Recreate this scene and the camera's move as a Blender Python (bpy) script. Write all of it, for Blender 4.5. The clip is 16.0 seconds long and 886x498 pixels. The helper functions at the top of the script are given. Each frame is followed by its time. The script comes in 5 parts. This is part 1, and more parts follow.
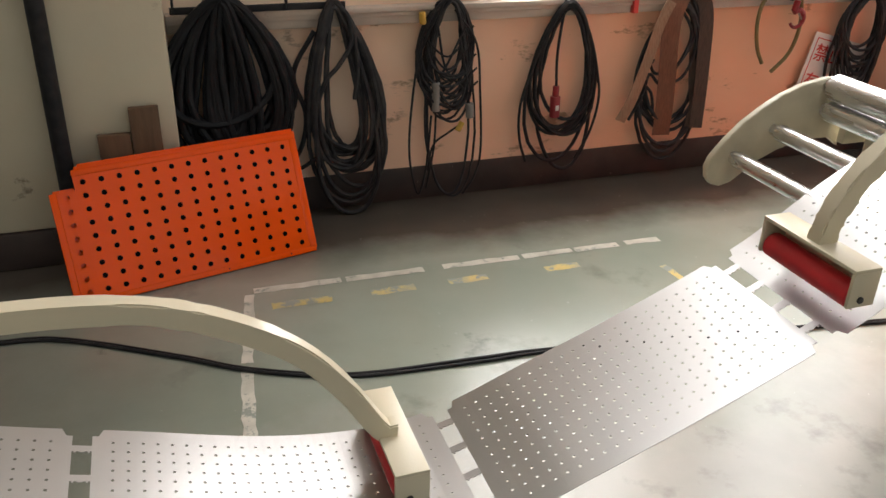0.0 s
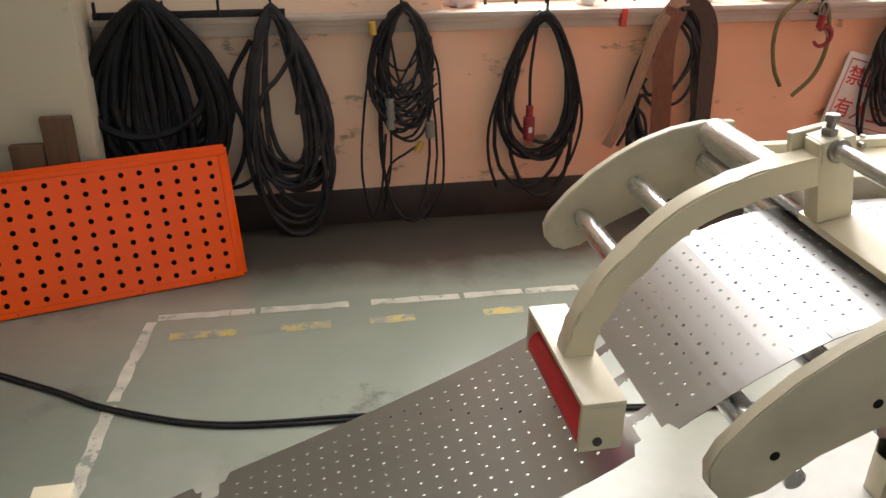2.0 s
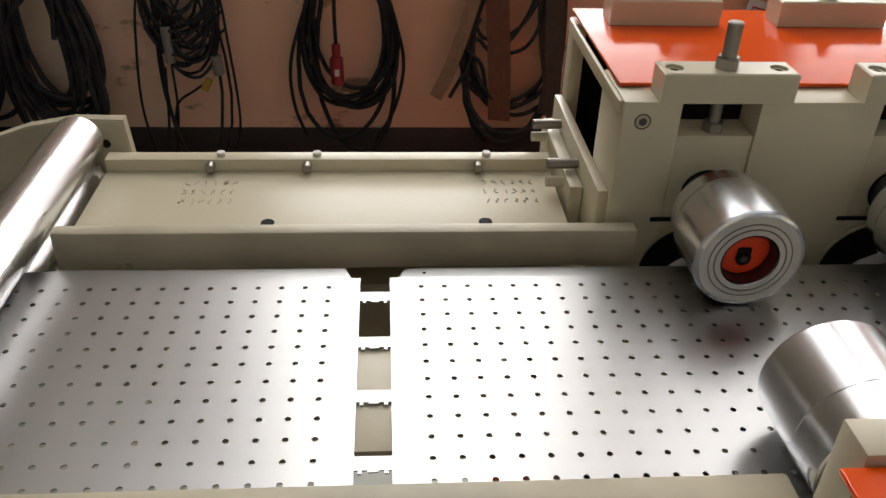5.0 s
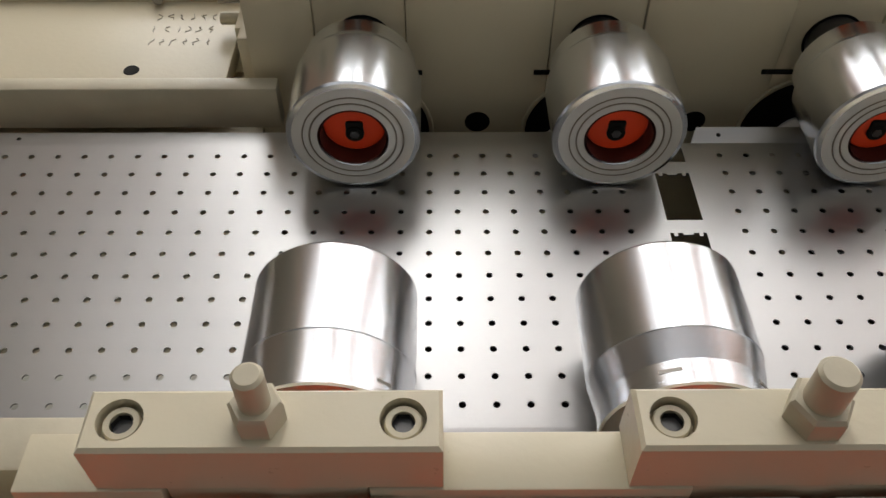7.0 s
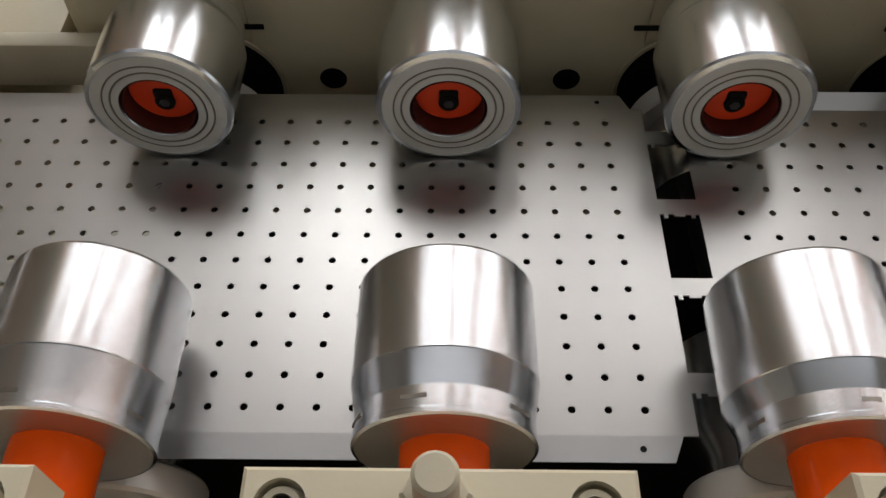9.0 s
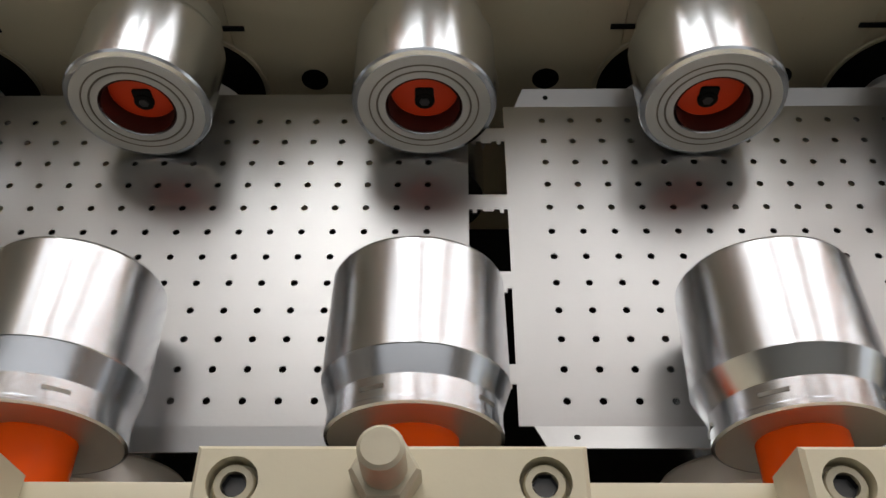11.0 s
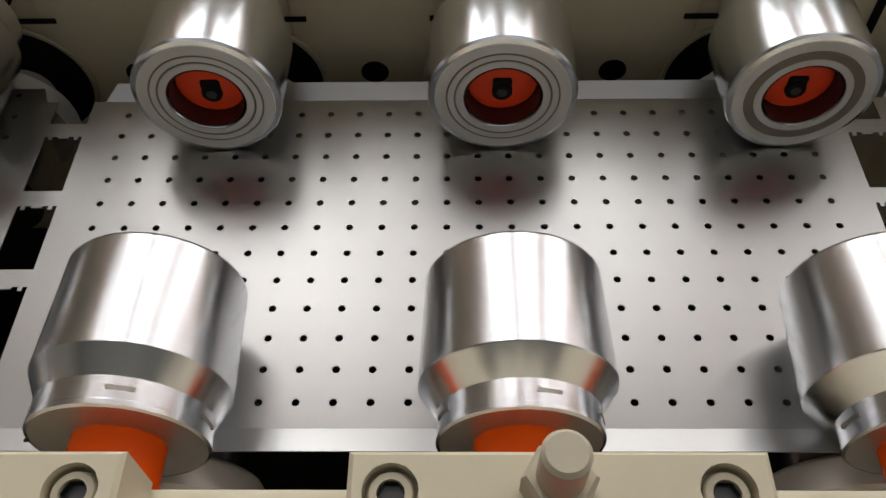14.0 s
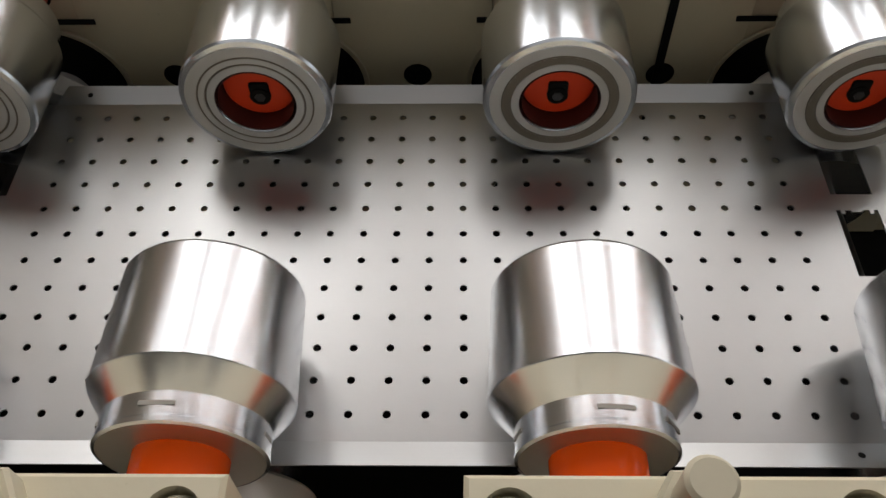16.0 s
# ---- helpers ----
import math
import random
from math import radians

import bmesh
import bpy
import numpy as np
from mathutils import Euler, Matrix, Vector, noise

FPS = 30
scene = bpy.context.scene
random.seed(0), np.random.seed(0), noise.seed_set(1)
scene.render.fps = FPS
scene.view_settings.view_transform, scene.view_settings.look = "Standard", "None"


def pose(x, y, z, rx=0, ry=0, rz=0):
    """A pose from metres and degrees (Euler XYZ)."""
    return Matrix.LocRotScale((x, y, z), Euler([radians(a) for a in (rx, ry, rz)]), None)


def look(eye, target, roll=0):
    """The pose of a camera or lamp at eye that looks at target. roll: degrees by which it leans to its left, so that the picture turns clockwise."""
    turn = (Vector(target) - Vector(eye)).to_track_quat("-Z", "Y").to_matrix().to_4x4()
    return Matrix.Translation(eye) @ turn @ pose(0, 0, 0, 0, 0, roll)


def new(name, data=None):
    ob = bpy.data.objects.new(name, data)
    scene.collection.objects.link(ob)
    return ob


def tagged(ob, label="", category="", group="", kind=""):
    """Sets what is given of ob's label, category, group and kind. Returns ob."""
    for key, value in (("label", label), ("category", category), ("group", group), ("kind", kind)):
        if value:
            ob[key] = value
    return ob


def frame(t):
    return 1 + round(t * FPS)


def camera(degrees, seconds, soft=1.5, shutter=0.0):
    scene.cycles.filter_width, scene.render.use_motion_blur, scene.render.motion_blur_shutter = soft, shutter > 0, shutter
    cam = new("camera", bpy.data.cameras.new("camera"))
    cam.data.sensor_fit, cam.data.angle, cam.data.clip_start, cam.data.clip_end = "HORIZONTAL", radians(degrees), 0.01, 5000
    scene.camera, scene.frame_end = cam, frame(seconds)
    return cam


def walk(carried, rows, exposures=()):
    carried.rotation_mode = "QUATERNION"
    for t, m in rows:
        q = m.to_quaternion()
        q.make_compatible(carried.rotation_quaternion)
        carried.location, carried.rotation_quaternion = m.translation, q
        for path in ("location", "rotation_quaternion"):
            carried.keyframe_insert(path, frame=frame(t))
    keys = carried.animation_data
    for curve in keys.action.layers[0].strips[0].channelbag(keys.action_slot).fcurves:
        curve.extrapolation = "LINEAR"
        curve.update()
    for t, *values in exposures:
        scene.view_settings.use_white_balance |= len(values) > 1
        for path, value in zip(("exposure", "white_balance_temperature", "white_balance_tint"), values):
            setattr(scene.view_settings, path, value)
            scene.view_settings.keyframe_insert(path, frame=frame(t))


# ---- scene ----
cam = camera(56.0, 16.0)
PATH = [
    (0, (-1.832, -0.959, 1.276), (-1.238, 0.724, 0.373), 1.4),
    (0.5, (-1.690, -0.882, 1.275), (-0.990, 0.776, 0.404), 1.5),
    (1, (-1.565, -0.840, 1.265), (-0.888, 0.834, 0.404), 1.3),
    (1.5, (-1.402, -0.850, 1.259), (-0.933, 0.885, 0.382), 1.2),
    (2, (-1.244, -0.828, 1.258), (-0.895, 0.921, 0.354), 0.8),
    (2.5, (-1.089, -0.789, 1.269), (-0.774, 0.961, 0.354), 1.3),
    (3, (-0.917, -0.769, 1.266), (-0.626, 0.975, 0.331), 1.9),
    (3.5, (-0.717, -0.752, 1.262), (-0.451, 0.978, 0.295), 2.2),
    (3.7, (-0.650, -0.727, 1.262), (-0.394, 0.997, 0.280), 2.4),
    (5.8, (-0.140, -0.476, 1.224), (-0.058, 1.127, 0.030), 1.3),
    (6, (-0.109, -0.472, 1.227), (-0.030, 1.103, -0.002), 1.2),
    (6.5, (-0.014, -0.479, 1.240), (0.043, 0.995, -0.111), 1.6),
    (7, (0.057, -0.431, 1.238), (0.069, 0.906, -0.250), 0.2),
    (7.5, (0.083, -0.375, 1.229), (0.084, 0.854, -0.349), -0.1),
    (8, (0.119, -0.370, 1.237), (0.121, 0.793, -0.390), 0.9),
    (8.2, (0.134, -0.370, 1.241), (0.115, 0.780, -0.395), -0.0),
    (10.3, (0.291, -0.377, 1.232), (0.268, 0.831, -0.361), -1.2),
    (10.5, (0.317, -0.378, 1.233), (0.289, 0.818, -0.369), -1.2),
    (11, (0.379, -0.381, 1.236), (0.351, 0.808, -0.372), -1.2),
    (11.5, (0.424, -0.377, 1.231), (0.396, 0.811, -0.379), -1.0),
    (12, (0.445, -0.376, 1.227), (0.417, 0.808, -0.384), -1.5),
    (12.5, (0.517, -0.376, 1.224), (0.475, 0.809, -0.386), -1.9),
    (13, (0.597, -0.379, 1.223), (0.558, 0.806, -0.388), -1.9),
    (13.5, (0.632, -0.376, 1.222), (0.600, 0.806, -0.391), -1.7),
    (14, (0.692, -0.373, 1.221), (0.658, 0.816, -0.386), -1.5),
    (14.5, (0.762, -0.369, 1.215), (0.725, 0.836, -0.381), -1.7),
    (15, (0.796, -0.371, 1.218), (0.772, 0.834, -0.378), -0.8),
    (15.5, (0.827, -0.371, 1.214), (0.797, 0.842, -0.376), -1.2),
    (16, (0.840, -0.364, 1.213), (0.804, 0.831, -0.390), -1.4),
]
EXPOSURES = [(0, 0.94), (2.5, 1.04), (3.5, 0.62), (5.8, -0.47), (7.0, -0.28), (8.2, -0.40), (10.3, -0.46), (16.0, -0.49)]
walk(cam, [(t, look(eye, target, roll)) for t, eye, target, roll in PATH], EXPOSURES)

# ---- light ----
world = bpy.data.worlds.new("sky_world")
scene.world = world
world.use_nodes = True
wn = world.node_tree
sky = wn.nodes.new("ShaderNodeTexSky")
sky.sky_type = "NISHITA"
sky.sun_disc = False
sky.sun_elevation, sky.sun_rotation = radians(38), radians(20)
wn.nodes["Background"].inputs["Strength"].default_value = 0.05
wn.links.new(sky.outputs[0], wn.nodes["Background"].inputs["Color"])


def window_light(name, x, y, z, w, h, watts, turn, color=(1.0, 0.975, 0.945)):
    """Daylight entering by an opening; turn: the heading that it shines to, in degrees from +y."""
    data = bpy.data.lights.new(name, "AREA")
    data.shape, data.size, data.size_y, data.energy, data.color = "RECTANGLE", w, h, watts, color
    ob = new(name, data)
    ob.matrix_basis = pose(x, y, z, 90, 0, turn)
    return ob


WALL_Y = 1.858
BAYS = [(-0.72, 0.40), (0.80, 1.92), (2.32, 3.44), (3.84, 4.96)]
SILL_Z, HEAD_Z = 0.735, 5.2
for a, b in BAYS:
    window_light("window_daylight", (a + b) / 2, WALL_Y + 0.30, (SILL_Z + HEAD_Z) / 2, b - a, HEAD_Z - SILL_Z, 108 if a < 0 else 76, 180)
# Unseen high opening, added so the sheet at the entry reflects brighter.
HIGH_BAY, HIGH_SILL = (-1.72, -0.92), 3.3
window_light("high_opening_fill", -1.32, WALL_Y + 0.30, (HIGH_SILL + HEAD_Z) / 2, 0.8, HEAD_Z - HIGH_SILL, 14, 180)
SOUTH_BAYS = [(-0.8, 0.9), (1.5, 3.0), (3.6, 5.2)]
for a, b in SOUTH_BAYS:
    window_light("south_window_daylight", (a + b) / 2, -4.9, 2.4, b - a, 3.4, 2.6, 0, (1.0, 0.98, 0.95))
window_light("side_daylight", 6.9, -1.5, 2.0, 3.6, 2.4, 25, 90, (1.0, 0.99, 0.97))


# Unseen rooflight, added to brighten the wall and upward faces.
ROOFLIGHT = (-3.6, 4.6, -0.7, 1.1)
rooflight = window_light("rooflight_fill", 0.5, 0.2, 5.66, 8.2, 1.8, 46, 0)
rooflight.matrix_basis = pose(0.5, 0.2, 5.66)

# ---- materials ----
def material(name, color, rough=0.5, metal=0.0, second=None, scale=6.0, amount=0.35, fine=90.0, bump=0.05, stretch=(1, 1, 1), rough_var=0.12, coat=0.0,
             spots=None, spot_scale=3.0, spot_at=0.62):
    m = bpy.data.materials.new(name)
    m.use_nodes = True
    n, l = m.node_tree.nodes, m.node_tree.links
    bsdf = n["Principled BSDF"]
    bsdf.inputs["Metallic"].default_value = metal
    bsdf.inputs["Coat Weight"].default_value = coat
    bsdf.inputs["Coat Roughness"].default_value = 0.12
    co = n.new("ShaderNodeTexCoord")
    mp = n.new("ShaderNodeMapping")
    mp.inputs["Scale"].default_value = stretch
    l.new(co.outputs["Object"], mp.inputs["Vector"])
    big, small = n.new("ShaderNodeTexNoise"), n.new("ShaderNodeTexNoise")
    for t, s, d in ((big, scale, 5), (small, fine, 3)):
        t.inputs["Scale"].default_value, t.inputs["Detail"].default_value = s, d
        l.new(mp.outputs[0], t.inputs["Vector"])
    ramp = n.new("ShaderNodeValToRGB")
    ramp.color_ramp.elements[0].position, ramp.color_ramp.elements[1].position = 0.38, 0.66
    l.new(big.outputs["Fac"], ramp.inputs["Fac"])
    mix = n.new("ShaderNodeMix")
    mix.data_type = "RGBA"
    second = second or tuple(c * 0.72 for c in color)
    mix.inputs["A"].default_value, mix.inputs["B"].default_value = (*color, 1), (*second, 1)
    f = n.new("ShaderNodeMath")
    f.operation, f.inputs[1].default_value = "MULTIPLY", amount
    l.new(ramp.outputs["Color"], f.inputs[0])
    l.new(f.outputs[0], mix.inputs["Factor"])
    out = mix.outputs["Result"]
    if spots:
        sp = n.new("ShaderNodeTexNoise")
        sp.inputs["Scale"].default_value, sp.inputs["Detail"].default_value, sp.inputs["Roughness"].default_value = spot_scale, 8, 0.68
        l.new(mp.outputs[0], sp.inputs["Vector"])
        r2 = n.new("ShaderNodeValToRGB")
        r2.color_ramp.elements[0].position, r2.color_ramp.elements[1].position = spot_at, spot_at + 0.05
        l.new(sp.outputs["Fac"], r2.inputs["Fac"])
        mx = n.new("ShaderNodeMix")
        mx.data_type = "RGBA"
        mx.inputs["B"].default_value = (*spots, 1)
        l.new(out, mx.inputs["A"])
        l.new(r2.outputs["Color"], mx.inputs["Factor"])
        out = mx.outputs["Result"]
    l.new(out, bsdf.inputs["Base Color"])
    rr = n.new("ShaderNodeMapRange")
    rr.inputs["To Min"].default_value, rr.inputs["To Max"].default_value = max(0.03, rough - rough_var), min(1, rough + rough_var)
    l.new(small.outputs["Fac"], rr.inputs["Value"])
    l.new(rr.outputs[0], bsdf.inputs["Roughness"])
    if bump:
        b = n.new("ShaderNodeBump")
        b.inputs["Strength"].default_value, b.inputs["Distance"].default_value = bump, 0.004
        l.new(small.outputs["Fac"], b.inputs["Height"])
        l.new(b.outputs[0], bsdf.inputs["Normal"])
    return m


def turned_steel(name, color, rough, metal=1.0):
    """Lathe-turned steel: fine rings round the local y axis, with rubbed marks."""
    m = material(name, color, rough, metal, scale=14, amount=0.25, bump=0, rough_var=0.02, spots=(0.22, 0.21, 0.21), spot_scale=26, spot_at=0.70)
    n, l = m.node_tree.nodes, m.node_tree.links
    bsdf = n["Principled BSDF"]
    co, sep, ring = n.new("ShaderNodeTexCoord"), n.new("ShaderNodeSeparateXYZ"), n.new("ShaderNodeTexNoise")
    ring.noise_dimensions = "1D"
    ring.inputs["Scale"].default_value, ring.inputs["Detail"].default_value = 420, 4
    l.new(co.outputs["Object"], sep.inputs[0])
    l.new(sep.outputs["Y"], ring.inputs["W"])
    rr = n.new("ShaderNodeMapRange")
    rr.inputs["To Min"].default_value, rr.inputs["To Max"].default_value = rough - 0.03, rough + 0.03
    l.new(ring.outputs["Fac"], rr.inputs["Value"])
    l.new(rr.outputs[0], bsdf.inputs["Roughness"])
    b = n.new("ShaderNodeBump")
    b.inputs["Strength"].default_value, b.inputs["Distance"].default_value = 0.003, 0.0002
    l.new(ring.outputs["Fac"], b.inputs["Height"])
    l.new(b.outputs[0], bsdf.inputs["Normal"])
    return m


CREAM = material("cream_machine_paint", (0.68, 0.615, 0.45), 0.33, scale=5, amount=0.25, bump=0.03, fine=220, spots=(0.30, 0.27, 0.20), spot_scale=9, spot_at=0.72)
# Worn cream paint; also puts shade into the near plate and cheeks.
CREAM_DIRTY_SHADED = material("worn_and_shaded_cream_paint", (0.58, 0.525, 0.385), 0.48, second=(0.30, 0.27, 0.20), scale=11, amount=0.5, bump=0.05, fine=160, spots=(0.20, 0.17, 0.12), spot_scale=14, spot_at=0.68)
ORANGE = material("orange_enamel", (0.90, 0.098, 0.003), 0.16, second=(0.80, 0.080, 0.003), amount=0.3, bump=0.01, fine=60, rough_var=0.04)
ORANGE.node_tree.nodes["Principled BSDF"].inputs["Specular IOR Level"].default_value = 0.30
ORANGE_CAP = material("orange_painted_steel", (0.93, 0.075, 0.016), 0.38, second=(0.84, 0.06, 0.014), scale=40, amount=0.4, bump=0.04)
SHEET = material("galvanised_sheet", (0.445, 0.447, 0.445), 0.33, 1.0, second=(0.41, 0.412, 0.41), scale=7, amount=0.5, bump=0.010, fine=300, rough_var=0.05)
ROLL = turned_steel("polished_roll_steel", (0.74, 0.765, 0.80), 0.235)
ROLL_FACE = turned_steel("turned_face_steel", (0.68, 0.67, 0.65), 0.45, 0.35)
GROOVE = material("oily_groove", (0.24, 0.21, 0.17), 0.5, 0.4)
END_FACE = turned_steel("turned_end_steel", (0.50, 0.49, 0.47), 0.40)
DARK_STEEL = material("oiled_dark_steel", (0.10, 0.10, 0.10), 0.35, 0.9, scale=20, amount=0.5)
BOLT_STEEL = material("zinc_bolt_steel", (0.32, 0.30, 0.27), 0.38, 0.9, scale=60, amount=0.4)
CHROME = material("chromed_roller", (0.74, 0.74, 0.75), 0.28, 1.0, scale=18, amount=0.3, bump=0.005, stretch=(1, 0.1, 1), rough_var=0.06)
BORE = material("dark_red_bore", (0.10, 0.018, 0.012), 0.6, scale=30)
# Black steel, and the painted shade of bores, slots and the bed.
BLACK = material("black_steel_and_recess_shade", (0.007, 0.0065, 0.006), 0.7, scale=12)
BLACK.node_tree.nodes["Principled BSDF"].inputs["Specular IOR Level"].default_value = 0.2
RED_ROLLER = material("red_polyurethane", (0.62, 0.03, 0.04), 0.4, second=(0.45, 0.03, 0.04), scale=18, amount=0.4)
RUBBER = material("black_rubber", (0.013, 0.013, 0.015), 0.5, second=(0.035, 0.034, 0.033), scale=25, amount=0.5, bump=0.08)
RUBBER_DUSTY = material("dusty_grey_cable", (0.018, 0.018, 0.021), 0.55, second=(0.058, 0.052, 0.048), scale=22, amount=0.6, bump=0.08)
HOSE = material("black_rubber_hose", (0.007, 0.0075, 0.009), 0.5, second=(0.022, 0.022, 0.025), scale=18, amount=0.5, bump=0.06)
for m in (RUBBER, RUBBER_DUSTY, HOSE):
    m.node_tree.nodes["Principled BSDF"].inputs["Specular IOR Level"].default_value = 0.22
WALL = material("peach_wall_paint", (0.91, 0.72, 0.55), 0.75, second=(0.82, 0.62, 0.45), scale=2.4, amount=0.7, bump=0.12, fine=45, spots=(0.44, 0.31, 0.21), spot_scale=4.5, spot_at=0.605, stretch=(0.7, 1, 1.6))
def tinted_along_x(m, pale, x0, x1):
    """Multiplies the base colour by another, growing between two x."""
    n, l = m.node_tree.nodes, m.node_tree.links
    bsdf = n["Principled BSDF"]
    src = bsdf.inputs["Base Color"].links[0].from_socket
    co, sep, mr, mx, no, ad = (n.new("ShaderNode" + k) for k in ("TexCoord", "SeparateXYZ", "MapRange", "Mix", "TexNoise", "Math"))
    no.inputs["Scale"].default_value = 1.3
    ad.operation = "MULTIPLY_ADD"
    ad.inputs[1].default_value = 0.9
    mx.data_type = "RGBA"
    mx.blend_type = "MULTIPLY"
    mx.inputs["B"].default_value = (*pale, 1)
    l.new(co.outputs["Object"], sep.inputs[0])
    l.new(co.outputs["Object"], no.inputs["Vector"])
    l.new(no.outputs["Fac"], ad.inputs[0])
    l.new(sep.outputs["X"], ad.inputs[2])
    mr.inputs["From Min"].default_value, mr.inputs["From Max"].default_value = x0 + 0.45, x1 + 0.45
    l.new(ad.outputs[0], mr.inputs["Value"])
    l.new(mr.outputs[0], mx.inputs["Factor"])
    l.new(src, mx.inputs["A"])
    l.new(mx.outputs["Result"], bsdf.inputs["Base Color"])


WALL_CREAM = material("cream_plaster", (0.64, 0.585, 0.44), 0.8, second=(0.54, 0.48, 0.35), scale=2.2, amount=0.5, bump=0.15, fine=40, spots=(0.30, 0.25, 0.18), spot_scale=7, spot_at=0.63)
DADO = material("dark_brown_skirting", (0.032, 0.022, 0.020), 0.5, second=(0.060, 0.042, 0.036), scale=7, amount=0.7, bump=0.2, fine=40, spots=(0.40, 0.34, 0.28), spot_scale=11, spot_at=0.655)
FLOOR = material("painted_concrete", (0.27, 0.305, 0.25), 0.25, second=(0.36, 0.385, 0.325), scale=1.3, amount=0.8, bump=0.004, fine=60, rough_var=0.05, spots=(0.16, 0.18, 0.155), spot_scale=2.0, spot_at=0.64)
LINE = material("worn_white_line", (0.62, 0.60, 0.52), 0.6, second=(0.42, 0.42, 0.36), scale=16, amount=0.8, spots=(0.26, 0.29, 0.25), spot_scale=20, spot_at=0.56)
YELLOW_LINE = material("worn_yellow_line", (0.60, 0.47, 0.16), 0.6, second=(0.30, 0.31, 0.25), scale=14, amount=0.9, spots=(0.26, 0.29, 0.25), spot_scale=16, spot_at=0.50)
WALL_GREY = material("dusty_grey_wall", (0.56, 0.545, 0.50), 0.8, scale=1.5)
CEIL = material("grey_roof", (0.33, 0.33, 0.32), 0.8, scale=1.0)
WOOD = material("raw_wood", (0.14, 0.075, 0.038), 0.7, second=(0.08, 0.043, 0.022), scale=6, amount=0.8, stretch=(6, 6, 0.8), fine=60, bump=0.2)
RED_PLASTIC = material("red_plug_plastic", (0.28, 0.018, 0.024), 0.4, scale=30)
GREY_PLASTIC = material("grey_plastic", (0.22, 0.20, 0.18), 0.5, scale=30)
YELLOW_PLASTIC = material("yellow_plug_plastic", (0.55, 0.34, 0.05), 0.45, scale=30)
WEB = material("brown_webbing", (0.36, 0.22, 0.14), 0.85, second=(0.24, 0.13, 0.08), scale=10, amount=0.7, stretch=(30, 30, 3), bump=0.3)
WEB_RED = material("red_brown_webbing", (0.22, 0.095, 0.055), 0.85, second=(0.13, 0.055, 0.035), scale=10, amount=0.7, stretch=(30, 30, 3), bump=0.3)
WEB_DARK = material("dark_webbing", (0.10, 0.065, 0.05), 0.85, second=(0.05, 0.035, 0.03), scale=10, amount=0.7, stretch=(30, 30, 3), bump=0.3)
ROPE = material("olive_rope", (0.20, 0.16, 0.06), 0.8, second=(0.11, 0.09, 0.04), scale=30, amount=0.7, bump=0.3)
WHITE = material("white_sign_sheet", (0.74, 0.70, 0.66), 0.5, second=(0.62, 0.56, 0.50), scale=8, amount=0.5)
RED_INK = material("red_sign_ink", (0.62, 0.05, 0.04), 0.5, scale=20)
INK = material("pencil_marks", (0.46, 0.42, 0.32), 0.7)
ALU = material("window_frame_paint", (0.60, 0.58, 0.52), 0.5, scale=8)
PLASTIC_WRAP = material("clouded_plastic_wrap", (0.62, 0.46, 0.44), 0.18, second=(0.75, 0.70, 0.70), scale=7, amount=0.8, bump=0.5, fine=16, rough_var=0.1, coat=0.6)
LED = bpy.data.materials.new("red_led")
LED.use_nodes = True
LED.node_tree.nodes["Principled BSDF"].inputs["Emission Color"].default_value = (1, 0.05, 0.02, 1)
LED.node_tree.nodes["Principled BSDF"].inputs["Emission Strength"].default_value = 3


tinted_along_x(WALL, (1.0, 0.72, 0.61), -1.5, -0.1)


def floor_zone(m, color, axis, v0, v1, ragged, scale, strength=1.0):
    """Another floor colour from v0 to v1 along one axis, with a ragged border."""
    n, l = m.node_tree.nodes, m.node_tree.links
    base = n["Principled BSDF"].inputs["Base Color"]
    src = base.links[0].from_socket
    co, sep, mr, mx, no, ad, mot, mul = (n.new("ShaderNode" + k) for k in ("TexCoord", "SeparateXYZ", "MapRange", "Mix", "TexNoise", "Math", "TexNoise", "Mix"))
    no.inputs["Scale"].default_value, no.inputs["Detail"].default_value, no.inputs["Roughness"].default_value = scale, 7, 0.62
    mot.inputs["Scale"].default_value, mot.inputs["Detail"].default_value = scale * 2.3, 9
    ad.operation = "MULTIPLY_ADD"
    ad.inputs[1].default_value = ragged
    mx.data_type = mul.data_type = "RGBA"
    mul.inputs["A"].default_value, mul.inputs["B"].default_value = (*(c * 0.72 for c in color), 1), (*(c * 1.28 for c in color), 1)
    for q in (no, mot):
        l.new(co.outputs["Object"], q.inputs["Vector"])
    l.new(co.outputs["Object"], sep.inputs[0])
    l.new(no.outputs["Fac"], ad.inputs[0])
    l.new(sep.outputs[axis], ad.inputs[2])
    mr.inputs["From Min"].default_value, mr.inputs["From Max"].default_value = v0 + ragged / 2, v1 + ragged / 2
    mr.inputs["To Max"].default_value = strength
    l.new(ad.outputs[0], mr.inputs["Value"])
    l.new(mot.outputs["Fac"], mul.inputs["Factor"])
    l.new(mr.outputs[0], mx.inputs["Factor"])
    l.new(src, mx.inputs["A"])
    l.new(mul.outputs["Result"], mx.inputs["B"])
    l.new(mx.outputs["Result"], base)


floor_zone(FLOOR, (0.46, 0.45, 0.41), "Y", 0.62, 0.30, 0.9, 1.6, 0.9)     # paint worn down to the pale concrete round the machine
floor_zone(FLOOR, (0.15, 0.165, 0.14), "Y", -0.25, -1.55, 1.5, 0.9)     # floor south of the machine, darkened to cut light bounced onto it
floor_zone(FLOOR, (0.10, 0.088, 0.070), "X", -1.35, -2.60, 1.6, 0.9, 0.75)     # darker brown towards the pillar
floor_zone(FLOOR, (0.10, 0.098, 0.085), "Z", 0.025, 0.06, 0.30, 2.3, 0.55)     # scattered oil stains
